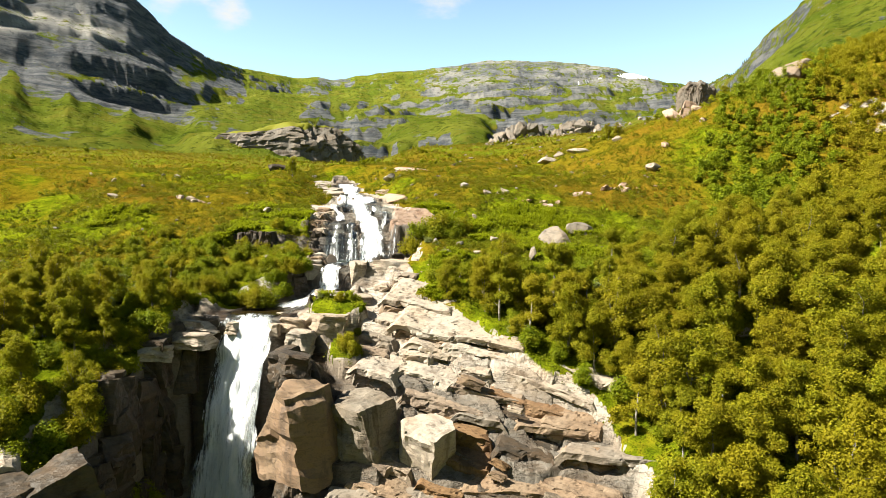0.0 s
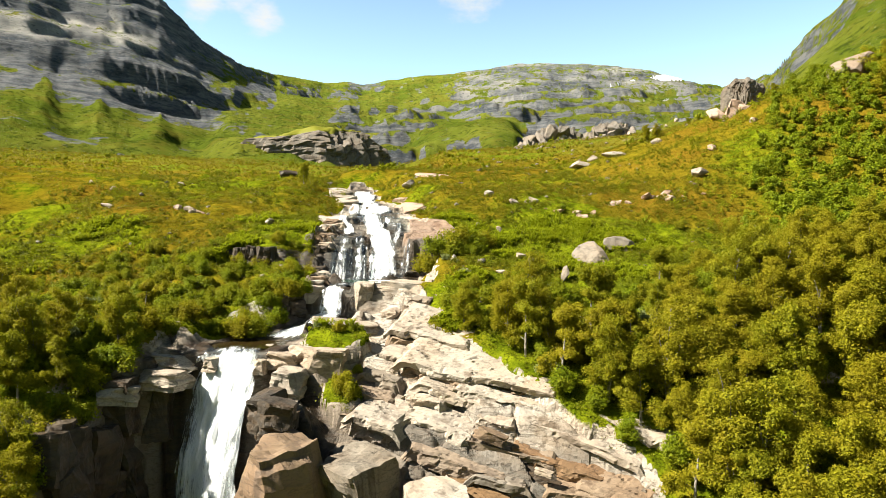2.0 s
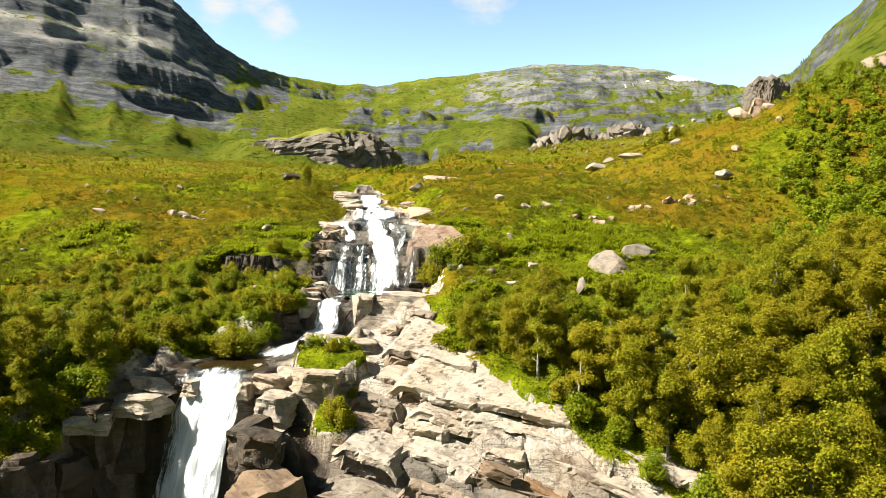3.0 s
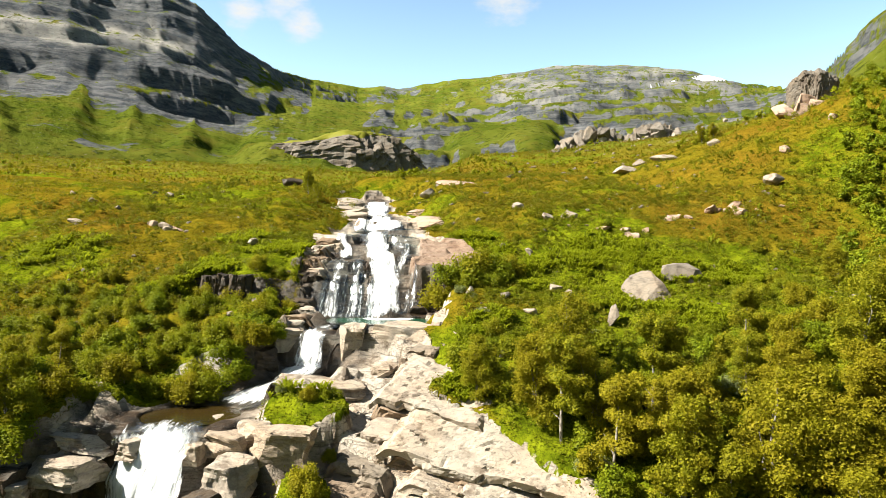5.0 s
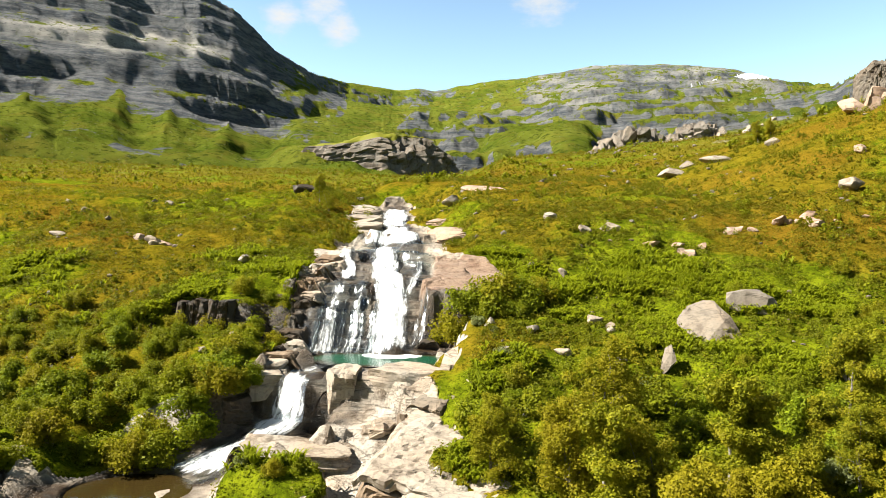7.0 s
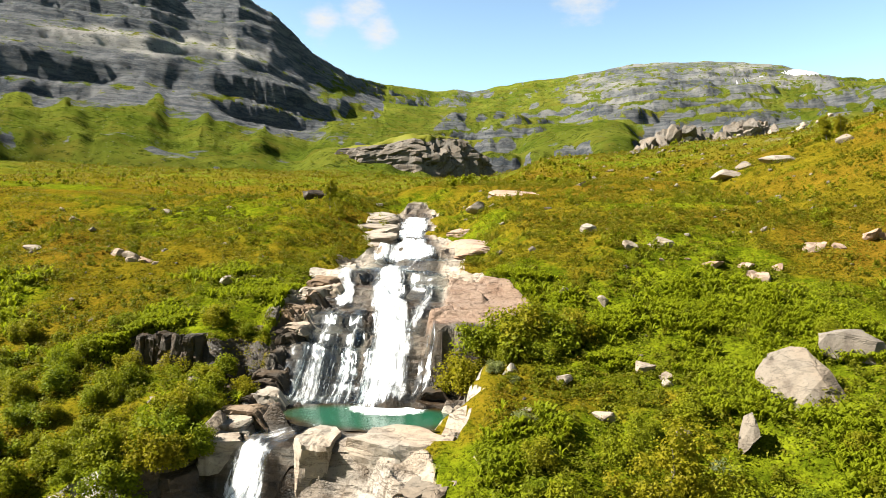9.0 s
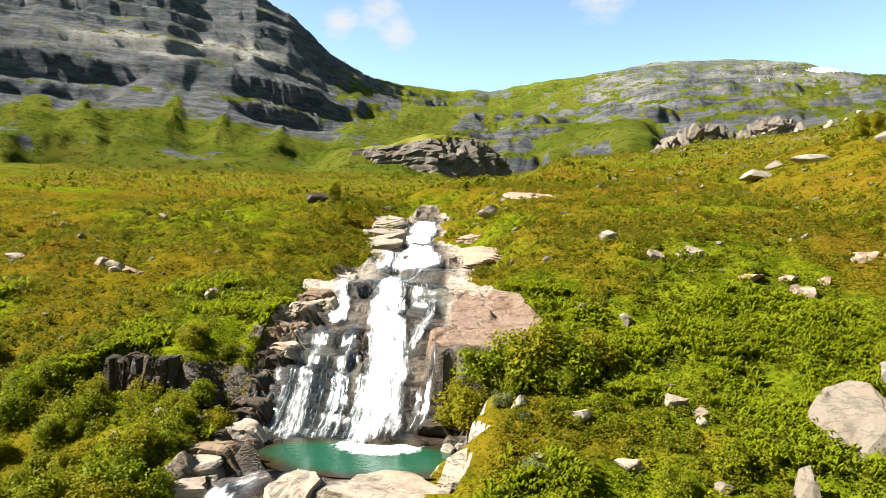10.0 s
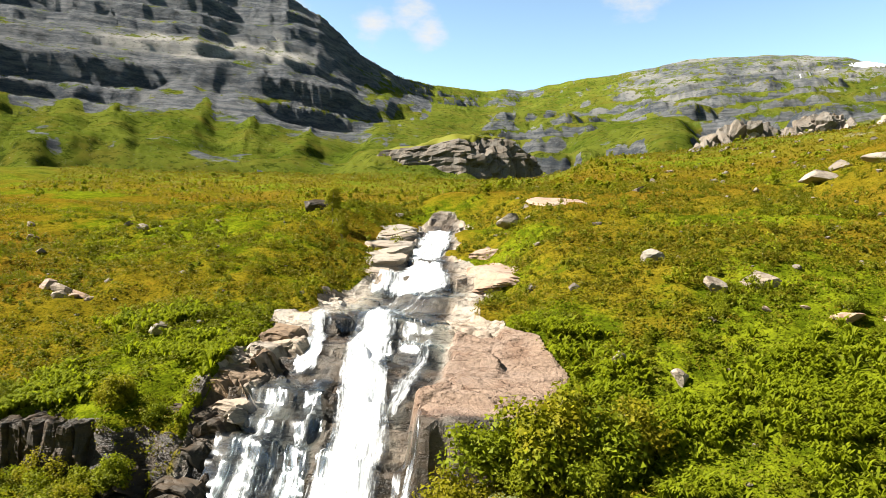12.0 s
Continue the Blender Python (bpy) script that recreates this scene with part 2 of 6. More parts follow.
    r2, t2, e2 = cells((0.90 * wx - 0.43 * wy) / 2.2, (0.43 * wx + 0.90 * wy) / 0.9, 8)
    lean = (0.26 * (x + 8) + 0.35 * fbm(x / 5, y / 5, 21, 3)) * (1 - 0.8 * ss(74, 78, y))
    up = ss(74, 80, y)
    tall = 3.0 - 2.1 * up
    jump = tall * (r1 - 0.5) * (1 - 0.35 * up)
    rough_in = z + lean + jump + 0.9 * (1 - up) * fbm(x / 6.5, y / 6.5, 25, 3)
    zr = ledge(rough_in, tall, 0.86, 0.50 - 0.4 * up) - rough_in + z + 0.62 * jump
    zq = ledge(zr + 0.10 * x + 0.3 * (r2 - 0.5), 0.55 - 0.2 * up, 0.62, 0.30) - 0.10 * x
    zr = 0.6 * zr + 0.4 * zq + 0.6 * t1 * (1 - 0.6 * up) + 0.20 * (r2 - 0.5) + 0.22 * t2
    zr = zr - 0.5 * ss(0.05, 0.0, e1) - 0.13 * ss(0.07, 0.0, e2) + 0.05 * fbm(x / 0.9, y / 0.9, 23, 3)
    quiet = np.maximum(np.maximum(pool, 0.45 * rim), 0.6 * pinkish(x, y))
    quiet = np.maximum(quiet, np.maximum(bench, sill) * 0.85)
    z = z + (zr - z) * rock * near * (1 - quiet)
    z = np.where(gorge > 0, z * (1 - gorge) + (floor + 1.2 * (r1 - 0.5)) * gorge, z)
    # channel of the rapids and the basin above the lip
    ch = ss(2.7, 1.6, np.abs(dx)) * ss(65.6, 66.6, y) * ss(74.7, 74.0, y)
    z = z * (1 - ch) + np.minimum(z, line([(66, -7.15), (68, -6.98), (69.4, -6.62), (70.9, -6.28), (72.2, -5.78), (73.6, -5.38), (75, -4.9)], y) + 0.12 * fbm(x, y, 27, 2)) * ch
    rr = np.hypot((x + 17.2) / 3.0, (y - 65.5) / 2.4)
    ring = ss(0.9, 1.05, rr) * ss(1.65, 1.35, rr) * (1 - ch)
    spill = ss(2.6, 1.8, np.abs(x + 17.2)) * ss(64.4, 63.8, y)
    z = z * (1 - ring) + np.maximum(z, -6.70 - 0.28 * spill + 0.06 * fbm(x / 0.7, y / 0.7, 28, 2)) * ring
    z = np.where(rr < 1.1, z * (1 - ss(1.0, 0.75, rr)) - 7.2 * ss(1.0, 0.75, rr), z)
    # hummocks
    soft = (1 - rock) * near
    z = z + soft * (0.9 * fbm(x / 8, y / 8, 50, 3) + 0.42 * fbm(x / 2.0, y / 2.0, 60, 3) * ss(30, 50, y))
    far = ss(130, 260, y)
    z = z + far * ss(900, 500, y) * (2.2 * fbm(x / 40, y / 40, 70, 4) + 0.9 * fbm(x / 9, y / 9, 73, 3))
    # mountains
    r = np.hypot(x, y)
    az = np.degrees(np.arctan2(x, np.maximum(y, 1)))
    west = ss(-15, -23, az)
    sky_e, rng, foot = line(SKYLINE, az), line(SKY_RANGE, az), line(FOOT, az)
    sky_e = sky_e + 0.004 * fbm(az / 1.7, az * 0 + 3.3, 81, 3)
    q = ridge_share(az, r)
    mid = ss(0, 0.12, q) * ss(1.0, 0.86, q)
    q2 = np.clip(q + (0.075 - 0.045 * west) * fbm(x / 300, y / 420, 84, 3) * mid + 0.012 * fbm(x / 45, y / 45, 85, 3) * mid, 0, 1)
    e = foot + (sky_e - foot) * ((line(RISE_WEST, q2) - 0.105) / 0.247 * west + line(RISE_MID, q2) * (1 - west))
    zm = 4 + r * e
    zm = zm + mid * (10 * fbm(az / 6.0, r / 150, 86, 4) * (1 - 0.4 * west) + 5 * fbm(x / 50, y / 50, 88, 4))
    zm = zm + mid * west * ss(0.74, 0.66, q) * ss(0.30, 0.5, q) * 5 * (np.clip(buttress(az, q, r) * 1.2, -0.3, 0.8) - 0.3)
    dip = -0.055 * x * (1 - west)
    big = terrace(zm + dip + 20 * fbm(x / 260, y / 260, 90, 3), 38, 0.90, 0.25) - dip
    small = terrace(zm + dip + 5 * fbm(x / 80, y / 80, 92, 3), 12, 0.84, 0.2) - dip
    strength = (0.78 + 0.22 * west) * ss(-0.4, 0.1, fbm(az / 8, r / 330, 95, 3)) * (1 - 0.85 * west * ss(0.28, 0.36, q) * ss(0.68, 0.60, q)) * (1 - 0.6 * west * ss(0.74, 0.78, q) * ss(0.92, 0.86, q))
    zt = zm + (0.85 * (big - zm) + 0.5 * (small - zm)) * strength * ss(1.01, 0.96, q) * ss(0, 0.1, q)
    zt = zt + mid * (2.6 * fbm(x / 26, y / 26, 191, 4) + 1.5 * np.abs(fbm(x / 11, y / 11, 193, 3))) * ss(420, 600, r)
    zt = np.where(q > 1, zm - (q - 1) * 500, zt)
    m = ss(250, 430, r) * ss(20, 90, y)
    z = z * (1 - m) + zt * m
    z = z - 8 * np.exp(-(((x + 128) / 42) ** 2) - ((y - 392) / 40) ** 2)
    return z, np.maximum(rock * near, 0)


def ground_z(x, y):
    return float(land(np.array([float(x)]), np.array([float(y)]))[0][0])


# ---- materials ----
class Mat:
    """A node material, written as sums: each method adds one node and gives its output."""

    def __init__(self, name):
        self.m = bpy.data.materials.new(name)
        self.m.use_nodes = True
        self.t = self.m.node_tree
        self.t.nodes.clear()
        self.out = self.t.nodes.new("ShaderNodeOutputMaterial")

    def node(self, kind, **inputs):
        n = self.t.nodes.new(kind)
        for key, v in inputs.items():
            self.put(n.inputs[key.replace("_", " ")], v)
        return n

    def put(self, socket, v):
        if isinstance(v, bpy.types.NodeSocket):
            self.t.links.new(v, socket)
        elif isinstance(v, tuple) and len(v) == 3 and socket.type == "RGBA":
            socket.default_value = (*v, 1)
        else:
            socket.default_value = v

    def coord(self, scale=(1, 1, 1), rot=(0, 0, 0)):
        g = self.node("ShaderNodeNewGeometry")
        mp = self.node("ShaderNodeMapping", Vector=g.outputs["Position"], Scale=scale, Rotation=rot)
        return mp.outputs[0]

    def local(self, scale=(1, 1, 1)):
        g = self.node("ShaderNodeTexCoord")
        return self.node("ShaderNodeMapping", Vector=g.outputs["Object"], Scale=scale).outputs[0]

    def attr(self, name):
        n = self.node("ShaderNodeAttribute")
        n.attribute_name = name
        return n.outputs["Fac"]

    def noise(self, vec, scale, detail=4, rough=0.55, warp=0.0):
        n = self.node("ShaderNodeTexNoise", Vector=vec, Scale=scale, Detail=detail, Roughness=rough, Distortion=warp)
        return n.outputs["Fac"]

    def cell(self, vec, scale, feature="F1"):
        n = self.node("ShaderNodeTexVoronoi", Vector=vec, Scale=scale)
        n.feature = feature
        return n

    def ramp(self, v, a, b, lo=0.0, hi=1.0):
        n = self.node("ShaderNodeMapRange", Value=v, From_Min=a, From_Max=b, To_Min=lo, To_Max=hi)
        n.interpolation_type = "SMOOTHSTEP"
        return n.outputs[0]

    def math(self, op, a, b=0.0):
        n = self.node("ShaderNodeMath")
        n.operation = op
        self.put(n.inputs[0], a)
        self.put(n.inputs[1], b)
        return n.outputs[0]

    def mix(self, f, a, b, mode="MIX"):
        n = self.node("ShaderNodeMix")
        n.data_type, n.blend_type = "RGBA", mode
        self.put(n.inputs[0], f)
        self.put(n.inputs[6], a)
        self.put(n.inputs[7], b)
        return n.outputs[2]

    def bump(self, h, strength, distance, normal=None):
        n = self.node("ShaderNodeBump", Height=h, Strength=strength, Distance=distance)
        if normal is not None:
            self.put(n.inputs["Normal"], normal)
        return n.outputs[0]

    def random(self):
        return self.node("ShaderNodeObjectInfo").outputs["Random"]

    def finish(self, shader):
        self.t.links.new(shader, self.out.inputs["Surface"])
        return self.m

    def surface(self, color, rough=0.8, normal=None, **more):
        n = self.node("ShaderNodeBsdfPrincipled", Base_Color=color, Roughness=rough, **more)
        if normal is not None:
            self.put(n.inputs["Normal"], normal)
        return n.outputs[0]


def rock_color(m, vec, warm=0.5, wet_shade=None, cracks=0.35):
    """Layered gneiss: pale grey to pinkish, banded, with lichen and dark seep stains."""
    big = m.noise(vec, 0.22, 4, 0.6)
    band = m.noise(m.node("ShaderNodeMapping", Vector=vec, Scale=(0.6, 0.8, 2.2), Rotation=(0.3, 0.35, 0.4)).outputs[0], 1.1, 5, 0.65, 0.4)
    fine = m.noise(vec, 6.0, 5, 0.7)
    c = m.mix(m.ramp(big, 0.35, 0.65), (0.34, 0.312, 0.27), (0.35, 0.285, 0.22))
    c = m.mix(m.ramp(band, 0.50, 0.68, 0, 0.5), c, (0.13, 0.105, 0.085))
    c = m.mix(m.ramp(band, 0.28, 0.42, 0.4, 0), c, (0.48, 0.445, 0.39))
    c = m.mix(m.ramp(fine, 0.50, 0.72, 0, 0.6), c, (0.10, 0.085, 0.07))
    lichen = m.noise(vec, 1.7, 6, 0.75)
    c = m.mix(m.ramp(lichen, 0.62, 0.72, 0, 0.55), c, (0.09, 0.085, 0.07))
    tilt = m.node("ShaderNodeMapping", Vector=vec, Scale=(0.32, 0.42, 1.5), Rotation=(0.12, 0.26, 0.35)).outputs[0]
    split1 = m.math("ABSOLUTE", m.math("SUBTRACT", m.noise(tilt, 0.9, 4, 0.6, 0.3), 0.5))
    split2 = m.math("ABSOLUTE", m.math("SUBTRACT", m.noise(tilt, 2.6, 4, 0.6, 0.2), 0.5))
    joint = m.math("MAXIMUM", m.ramp(split1, 0.020, 0.006), m.ramp(split2, 0.018, 0.006, 0, 0.15))
    c = m.mix(m.math("MULTIPLY", joint, cracks), c, (0.035, 0.027, 0.020))
    seep = m.noise(m.node("ShaderNodeMapping", Vector=vec, Scale=(1.0, 1.0, 0.13)).outputs[0], 0.85, 5, 0.62)
    c = m.mix(m.ramp(seep, 0.53, 0.66, 0, 0.65), c, (0.075, 0.048, 0.028))
    if wet_shade is not None:
        # near-black tone for wetness, and for rock walls and banks in shade
        c = m.mix(wet_shade, c, m.mix(m.ramp(band, 0.4, 0.6), (0.010, 0.008, 0.006), (0.038, 0.024, 0.013)))
    return c, m.math("SUBTRACT", band, joint), fine


def make_ground():
    m = Mat("ground_cover")
    vec = m.coord()
    g = m.node("ShaderNodeNewGeometry")
    up = m.node("ShaderNodeSeparateXYZ", Vector=g.outputs["True Normal"]).outputs["Z"]
    rock_a, wet_shade_a, far_a, heath_a, slope_a = m.attr("rock"), m.attr("wet_shade"), m.attr("far"), m.attr("heath"), m.attr("bare")
    rc, band, fine = rock_color(m, vec, 0.5, wet_shade_a)
    # far rock: cool grey benches with streaks; cliff shade and blue haze put into the colour
    fv = m.coord((0.02, 0.02, 0.11), (0.1, 0.12, 0.2))
    fb = m.noise(fv, 1.6, 7, 0.68, 0.5)
    fr = m.mix(m.ramp(fb, 0.38, 0.62), (0.060, 0.072, 0.088), (0.19, 0.195, 0.20))
    fr = m.mix(m.ramp(m.noise(m.coord((0.05, 0.05, 0.03)), 1.5, 6, 0.7), 0.5, 0.68, 0, 0.5), fr, (0.075, 0.076, 0.08))
    fr = m.mix(m.ramp(m.noise(m.coord((0.03, 0.03, 0.4), (0.06, -0.05, 0)), 1.0, 5, 0.7), 0.5, 0.6, 0, 0.5), fr, (0.06, 0.064, 0.07))
    rc = m.mix(m.math("MULTIPLY", m.attr("pink"), 0.7), rc, m.mix(m.ramp(fine, 0.3, 0.7), (0.24, 0.150, 0.105), (0.12, 0.072, 0.050)))
    fr = m.mix(m.math("MULTIPLY", m.attr("pale"), m.ramp(fb, 0.56, 0.42, 0.6, 1.0)), fr, (0.42, 0.40, 0.36))
    fr = m.mix(m.ramp(m.noise(m.coord((1, 1, 1.6)), 0.22, 5, 0.75), 0.52, 0.64, 0, 0.55), fr, (0.20, 0.195, 0.185))
    fr = m.mix(m.ramp(m.noise(m.coord((1, 1, 2.0)), 0.13, 5, 0.75), 0.55, 0.64, 0, 0.6), fr, (0.035, 0.040, 0.048))
    rc = m.mix(far_a, rc, fr)
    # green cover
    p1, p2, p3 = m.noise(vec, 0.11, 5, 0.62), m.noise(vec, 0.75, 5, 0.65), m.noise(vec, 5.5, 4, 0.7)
    green = m.mix(m.ramp(p2, 0.35, 0.65), (0.050, 0.070, 0.003), (0.135, 0.160, 0.007))
    ochre = m.mix(m.ramp(p2, 0.35, 0.65), (0.092, 0.068, 0.005), (0.142, 0.114, 0.008))
    hf = m.math("ADD", heath_a, m.math("MULTIPLY", m.math("SUBTRACT", p2, 0.5), 1.3))
    veg = m.mix(m.ramp(hf, 0.35, 0.75), green, ochre)
    veg = m.mix(m.ramp(m.math("ADD", hf, m.math("MULTIPLY", m.math("SUBTRACT", p3, 0.5), 1.2)), 0.85, 1.25, 0, 0.40), veg, (0.15, 0.068, 0.010))
    # shade between tufts painted near-black in the lows of the p3 bump
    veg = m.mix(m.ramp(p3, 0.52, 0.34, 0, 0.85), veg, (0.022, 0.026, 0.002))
    farveg = m.mix(m.ramp(m.noise(m.coord((0.012, 0.012, 0.012)), 1.0, 6, 0.65), 0.35, 0.68), (0.085, 0.12, 0.013), (0.165, 0.185, 0.026))
    farveg = m.mix(m.ramp(m.noise(vec, 0.03, 6, 0.7), 0.46, 0.66, 0, 0.6), farveg, (0.16, 0.13, 0.022))
    farveg = m.mix(m.ramp(m.noise(vec, 0.16, 6, 0.75), 0.50, 0.62, 0, 0.85), farveg, (0.035, 0.055, 0.008))
    farveg = m.mix(m.ramp(m.noise(vec, 0.55, 4, 0.7), 0.62, 0.70, 0, 0.6), farveg, (0.30, 0.28, 0.24))
    veg = m.mix(far_a, veg, farveg)
    edge = m.math("ADD", m.math("MAXIMUM", rock_a, slope_a), m.math("MULTIPLY", m.math("SUBTRACT", m.noise(vec, 1.3, 6, 0.7), 0.5), 0.55))
    fedge = m.math("ADD", slope_a, m.math("MULTIPLY", m.math("SUBTRACT", m.noise(vec, 0.045, 8, 0.74), 0.5), 2.7))
    rf = m.mix(far_a, m.ramp(edge, 0.40, 0.56), m.ramp(fedge, 0.42, 0.62))
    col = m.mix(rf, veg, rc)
    snow = m.attr("snow")
    col = m.mix(m.ramp(m.math("ADD", snow, m.math("MULTIPLY", m.math("SUBTRACT", m.noise(vec, 0.05, 5, 0.6), 0.5), 0.5)), 0.45, 0.55), col, (0.85, 0.87, 0.9))
    n1 = m.bump(m.math("ADD", m.math("MULTIPLY", band, 0.6), m.math("MULTIPLY", fine, 0.5)), 0.9, 0.12)
    n2 = m.bump(m.noise(vec, 0.12, 8, 0.75), m.math("MULTIPLY", far_a, 1.0), 13.0, n1)
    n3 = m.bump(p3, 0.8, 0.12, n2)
    rough = m.mix(wet_shade_a, (0.85, 0.85, 0.85), (0.38, 0.38, 0.38))
    spec = m.math("MULTIPLY", rf, m.math("ADD", 0.06, m.math("MULTIPLY", wet_shade_a, 0.22)))
    return m.finish(m.surface(col, rough, n3, Specular_IOR_Level=spec))


def make_rock(name, warm, wet_shade=0.0, tint=(1, 1, 1)):
    m = Mat(name)
    g = m.node("ShaderNodeNewGeometry")
    shift = m.node("ShaderNodeVectorMath")
    shift.operation = "ADD"
    m.put(shift.inputs[0], g.outputs["Position"])
    m.put(shift.inputs[1], m.node("ShaderNodeCombineXYZ", X=m.math("MULTIPLY", m.random(), 40.0)).outputs[0])
    c, band, fine = rock_color(m, shift.outputs[0], warm, wet_shade if wet_shade else None, 0.3)
    c = m.mix(1.0, c, tint, "MULTIPLY")
    if not wet_shade:
        c = m.mix(m.ramp(m.random(), 0, 1, 0.0, 0.25), c, (0.26, 0.23, 0.20))
    n = m.bump(m.math("ADD", m.math("MULTIPLY", band, 0.25), m.math("MULTIPLY", fine, 0.6)), 0.8, 0.08)
    return m.finish(m.surface(c, 0.85 - 0.4 * wet_shade, n, Specular_IOR_Level=0.25 - 0.12 * wet_shade))


def make_leaf(name, dark, light, spot, through_light=0.35):
    m = Mat(name)
    g = m.node("ShaderNodeNewGeometry")
    isl = g.outputs["Random Per Island"]
    c = m.mix(isl, dark, light)
    c = m.mix(m.ramp(m.noise(m.coord(), 0.9, 3), 0.45, 0.7, 0, 0.6), c, spot)
    c = m.mix(m.ramp(m.random(), 0.0, 1.0, 0.0, 0.55), c, spot)
    a = m.node("ShaderNodeBsdfPrincipled", Base_Color=c, Roughness=0.6, Specular_IOR_Level=0.08).outputs[0]
    b = m.node("ShaderNodeBsdfTranslucent", Color=m.mix(0.35, c, (0.35, 0.40, 0.01))).outputs[0]
    return m.finish(mixed(m, through_light, a, b))


def mixed(m, f, a, b):
    n = m.node("ShaderNodeMixShader")
    m.put(n.inputs[0], f)
    m.put(n.inputs[1], a)
    m.put(n.inputs[2], b)
    return n.outputs[0]


def make_bark():
    m = Mat("birch_bark")
    v = m.local((1, 1, 0.35))
    c = m.mix(m.ramp(m.noise(v, 9, 4, 0.7), 0.45, 0.6), (0.22, 0.20, 0.17), (0.07, 0.058, 0.045))
    return m.finish(m.surface(c, 0.85))


def make_foam():
    """White water: streaks of foam with clear gaps between them."""
    m = Mat("white_water")
    u, v, d = m.attr("across"), m.attr("along"), m.attr("foam")
    vec = m.node("ShaderNodeCombineXYZ", X=u, Y=m.math("MULTIPLY", v, 0.16), Z=0.0).outputs[0]
    s = m.noise(vec, 3.2, 6, 0.68, 0.35)
    lace = m.noise(m.node("ShaderNodeCombineXYZ", X=u, Y=m.math("MULTIPLY", v, 0.5), Z=3.0).outputs[0], 7.0, 4, 0.7)
    a = m.math("ADD", m.math("MULTIPLY", s, 0.75), m.math("MULTIPLY", lace, 0.25))
    a = m.ramp(m.math("ADD", m.math("MULTIPLY", m.math("SUBTRACT", a, 0.5), 1.5), m.math("SUBTRACT", d, 0.5)), -0.14, 0.22)
    foam = m.surface(m.mix(m.ramp(s, 0.35, 0.7), (0.70, 0.76, 0.80), (0.93, 0.94, 0.95)), 0.55, m.bump(m.math("ADD", m.math("MULTIPLY", s, 0.6), m.math("MULTIPLY", lace, 0.4)), 0.8, 0.35))
    foam = mixed(m, 0.35, foam, m.node("ShaderNodeBsdfTranslucent", Color=(0.90, 0.93, 0.95)).outputs[0])
    clear = m.node("ShaderNodeBsdfTransparent", Color=(0.9, 0.93, 0.93)).outputs[0]
    gloss = m.node("ShaderNodeBsdfGlossy", Color=(0.8, 0.85, 0.9), Roughness=0.18).outputs[0]
    return m.finish(mixed(m, a, mixed(m, 0.10, clear, gloss), foam))


def make_pool():
    """Clear green meltwater over pale gravel, rippled below the fall."""
    m = Mat("pool_water")
    vec = m.coord()
    n = m.bump(m.noise(m.coord((1, 1.6, 1)), 2.4, 4, 0.6), 0.35, 0.06)
    deep, edge = m.attr("deep"), m.noise(vec, 0.8, 4)
    c = m.mix(m.ramp(m.math("ADD", deep, m.math("MULTIPLY", m.math("SUBTRACT", edge, 0.5), 0.5)), 0.1, 0.75), (0.026, 0.017, 0.005), (0.008, 0.065, 0.035))
    foam = m.ramp(m.math("ADD", m.attr("foam"), m.math("MULTIPLY", m.math("SUBTRACT", m.noise(vec, 2.2, 5, 0.7), 0.5), 0.9)), 0.5, 0.72)
    c = m.mix(foam, c, (0.85, 0.9, 0.9))
    return m.finish(m.surface(c, m.mix(foam, (0.09, 0.09, 0.09), (0.6, 0.6, 0.6)), n, IOR=1.33))


GROUND = make_ground()
ROCK, ROCK_WET_SHADE = make_rock("grey_rock", 0.4, 0.0, (0.84, 0.81, 0.77)), make_rock("wet_shaded_brown_rock", 0.8, 0.9)
ROCK_GREY = make_rock("weathered_boulder_rock", 0.4, 0.0, (0.46, 0.44, 0.41))
ROCK_DARK = make_rock("dark_grey_rock", 0.4, 0.0, (0.38, 0.375, 0.37))
ROCK_STAINED = make_rock("weather_stained_rock", 0.7, 0.0, (0.52, 0.42, 0.33))
ROCK_BROWN = make_rock("brown_stained_rock", 0.9, 0.0, (0.42, 0.28, 0.16))
ROCK_PINK = make_rock("pink_rock", 0.8, 0.0, (1.0, 0.80, 0.70))
BIRCH = make_leaf("birch_leaves", (0.075, 0.088, 0.004), (0.255, 0.250, 0.013), (0.220, 0.172, 0.009), 0.38)
WILLOW = make_leaf("willow_leaves", (0.055, 0.088, 0.004), (0.18, 0.225, 0.009), (0.17, 0.165, 0.006), 0.30)
GREY_WILLOW = make_leaf("grey_willow_leaves", (0.13, 0.16, 0.07), (0.24, 0.27, 0.14), (0.16, 0.18, 0.06))
GRASS = make_leaf("grass_and_bilberry", (0.045, 0.064, 0.003), (0.135, 0.155, 0.007), (0.13, 0.11, 0.006), 0.25)
DWARF = make_leaf("dwarf_shrub_leaves", (0.05, 0.068, 0.003), (0.125, 0.15, 0.007), (0.10, 0.095, 0.004), 0.3)
HEATH = make_leaf("heath_leaves", (0.066, 0.060, 0.003), (0.158, 0.138, 0.008), (0.13, 0.078, 0.005), 0.3)
FERN = make_leaf("fern_leaves", (0.11, 0.15, 0.005), (0.22, 0.26, 0.012), (0.19, 0.21, 0.008), 0.5)
TURF = make_leaf("turf", (0.075, 0.10, 0.008), (0.15, 0.165, 0.018), (0.16, 0.14, 0.02), 0.05)
BARK, FOAM, POOL = make_bark(), make_foam(), make_pool()


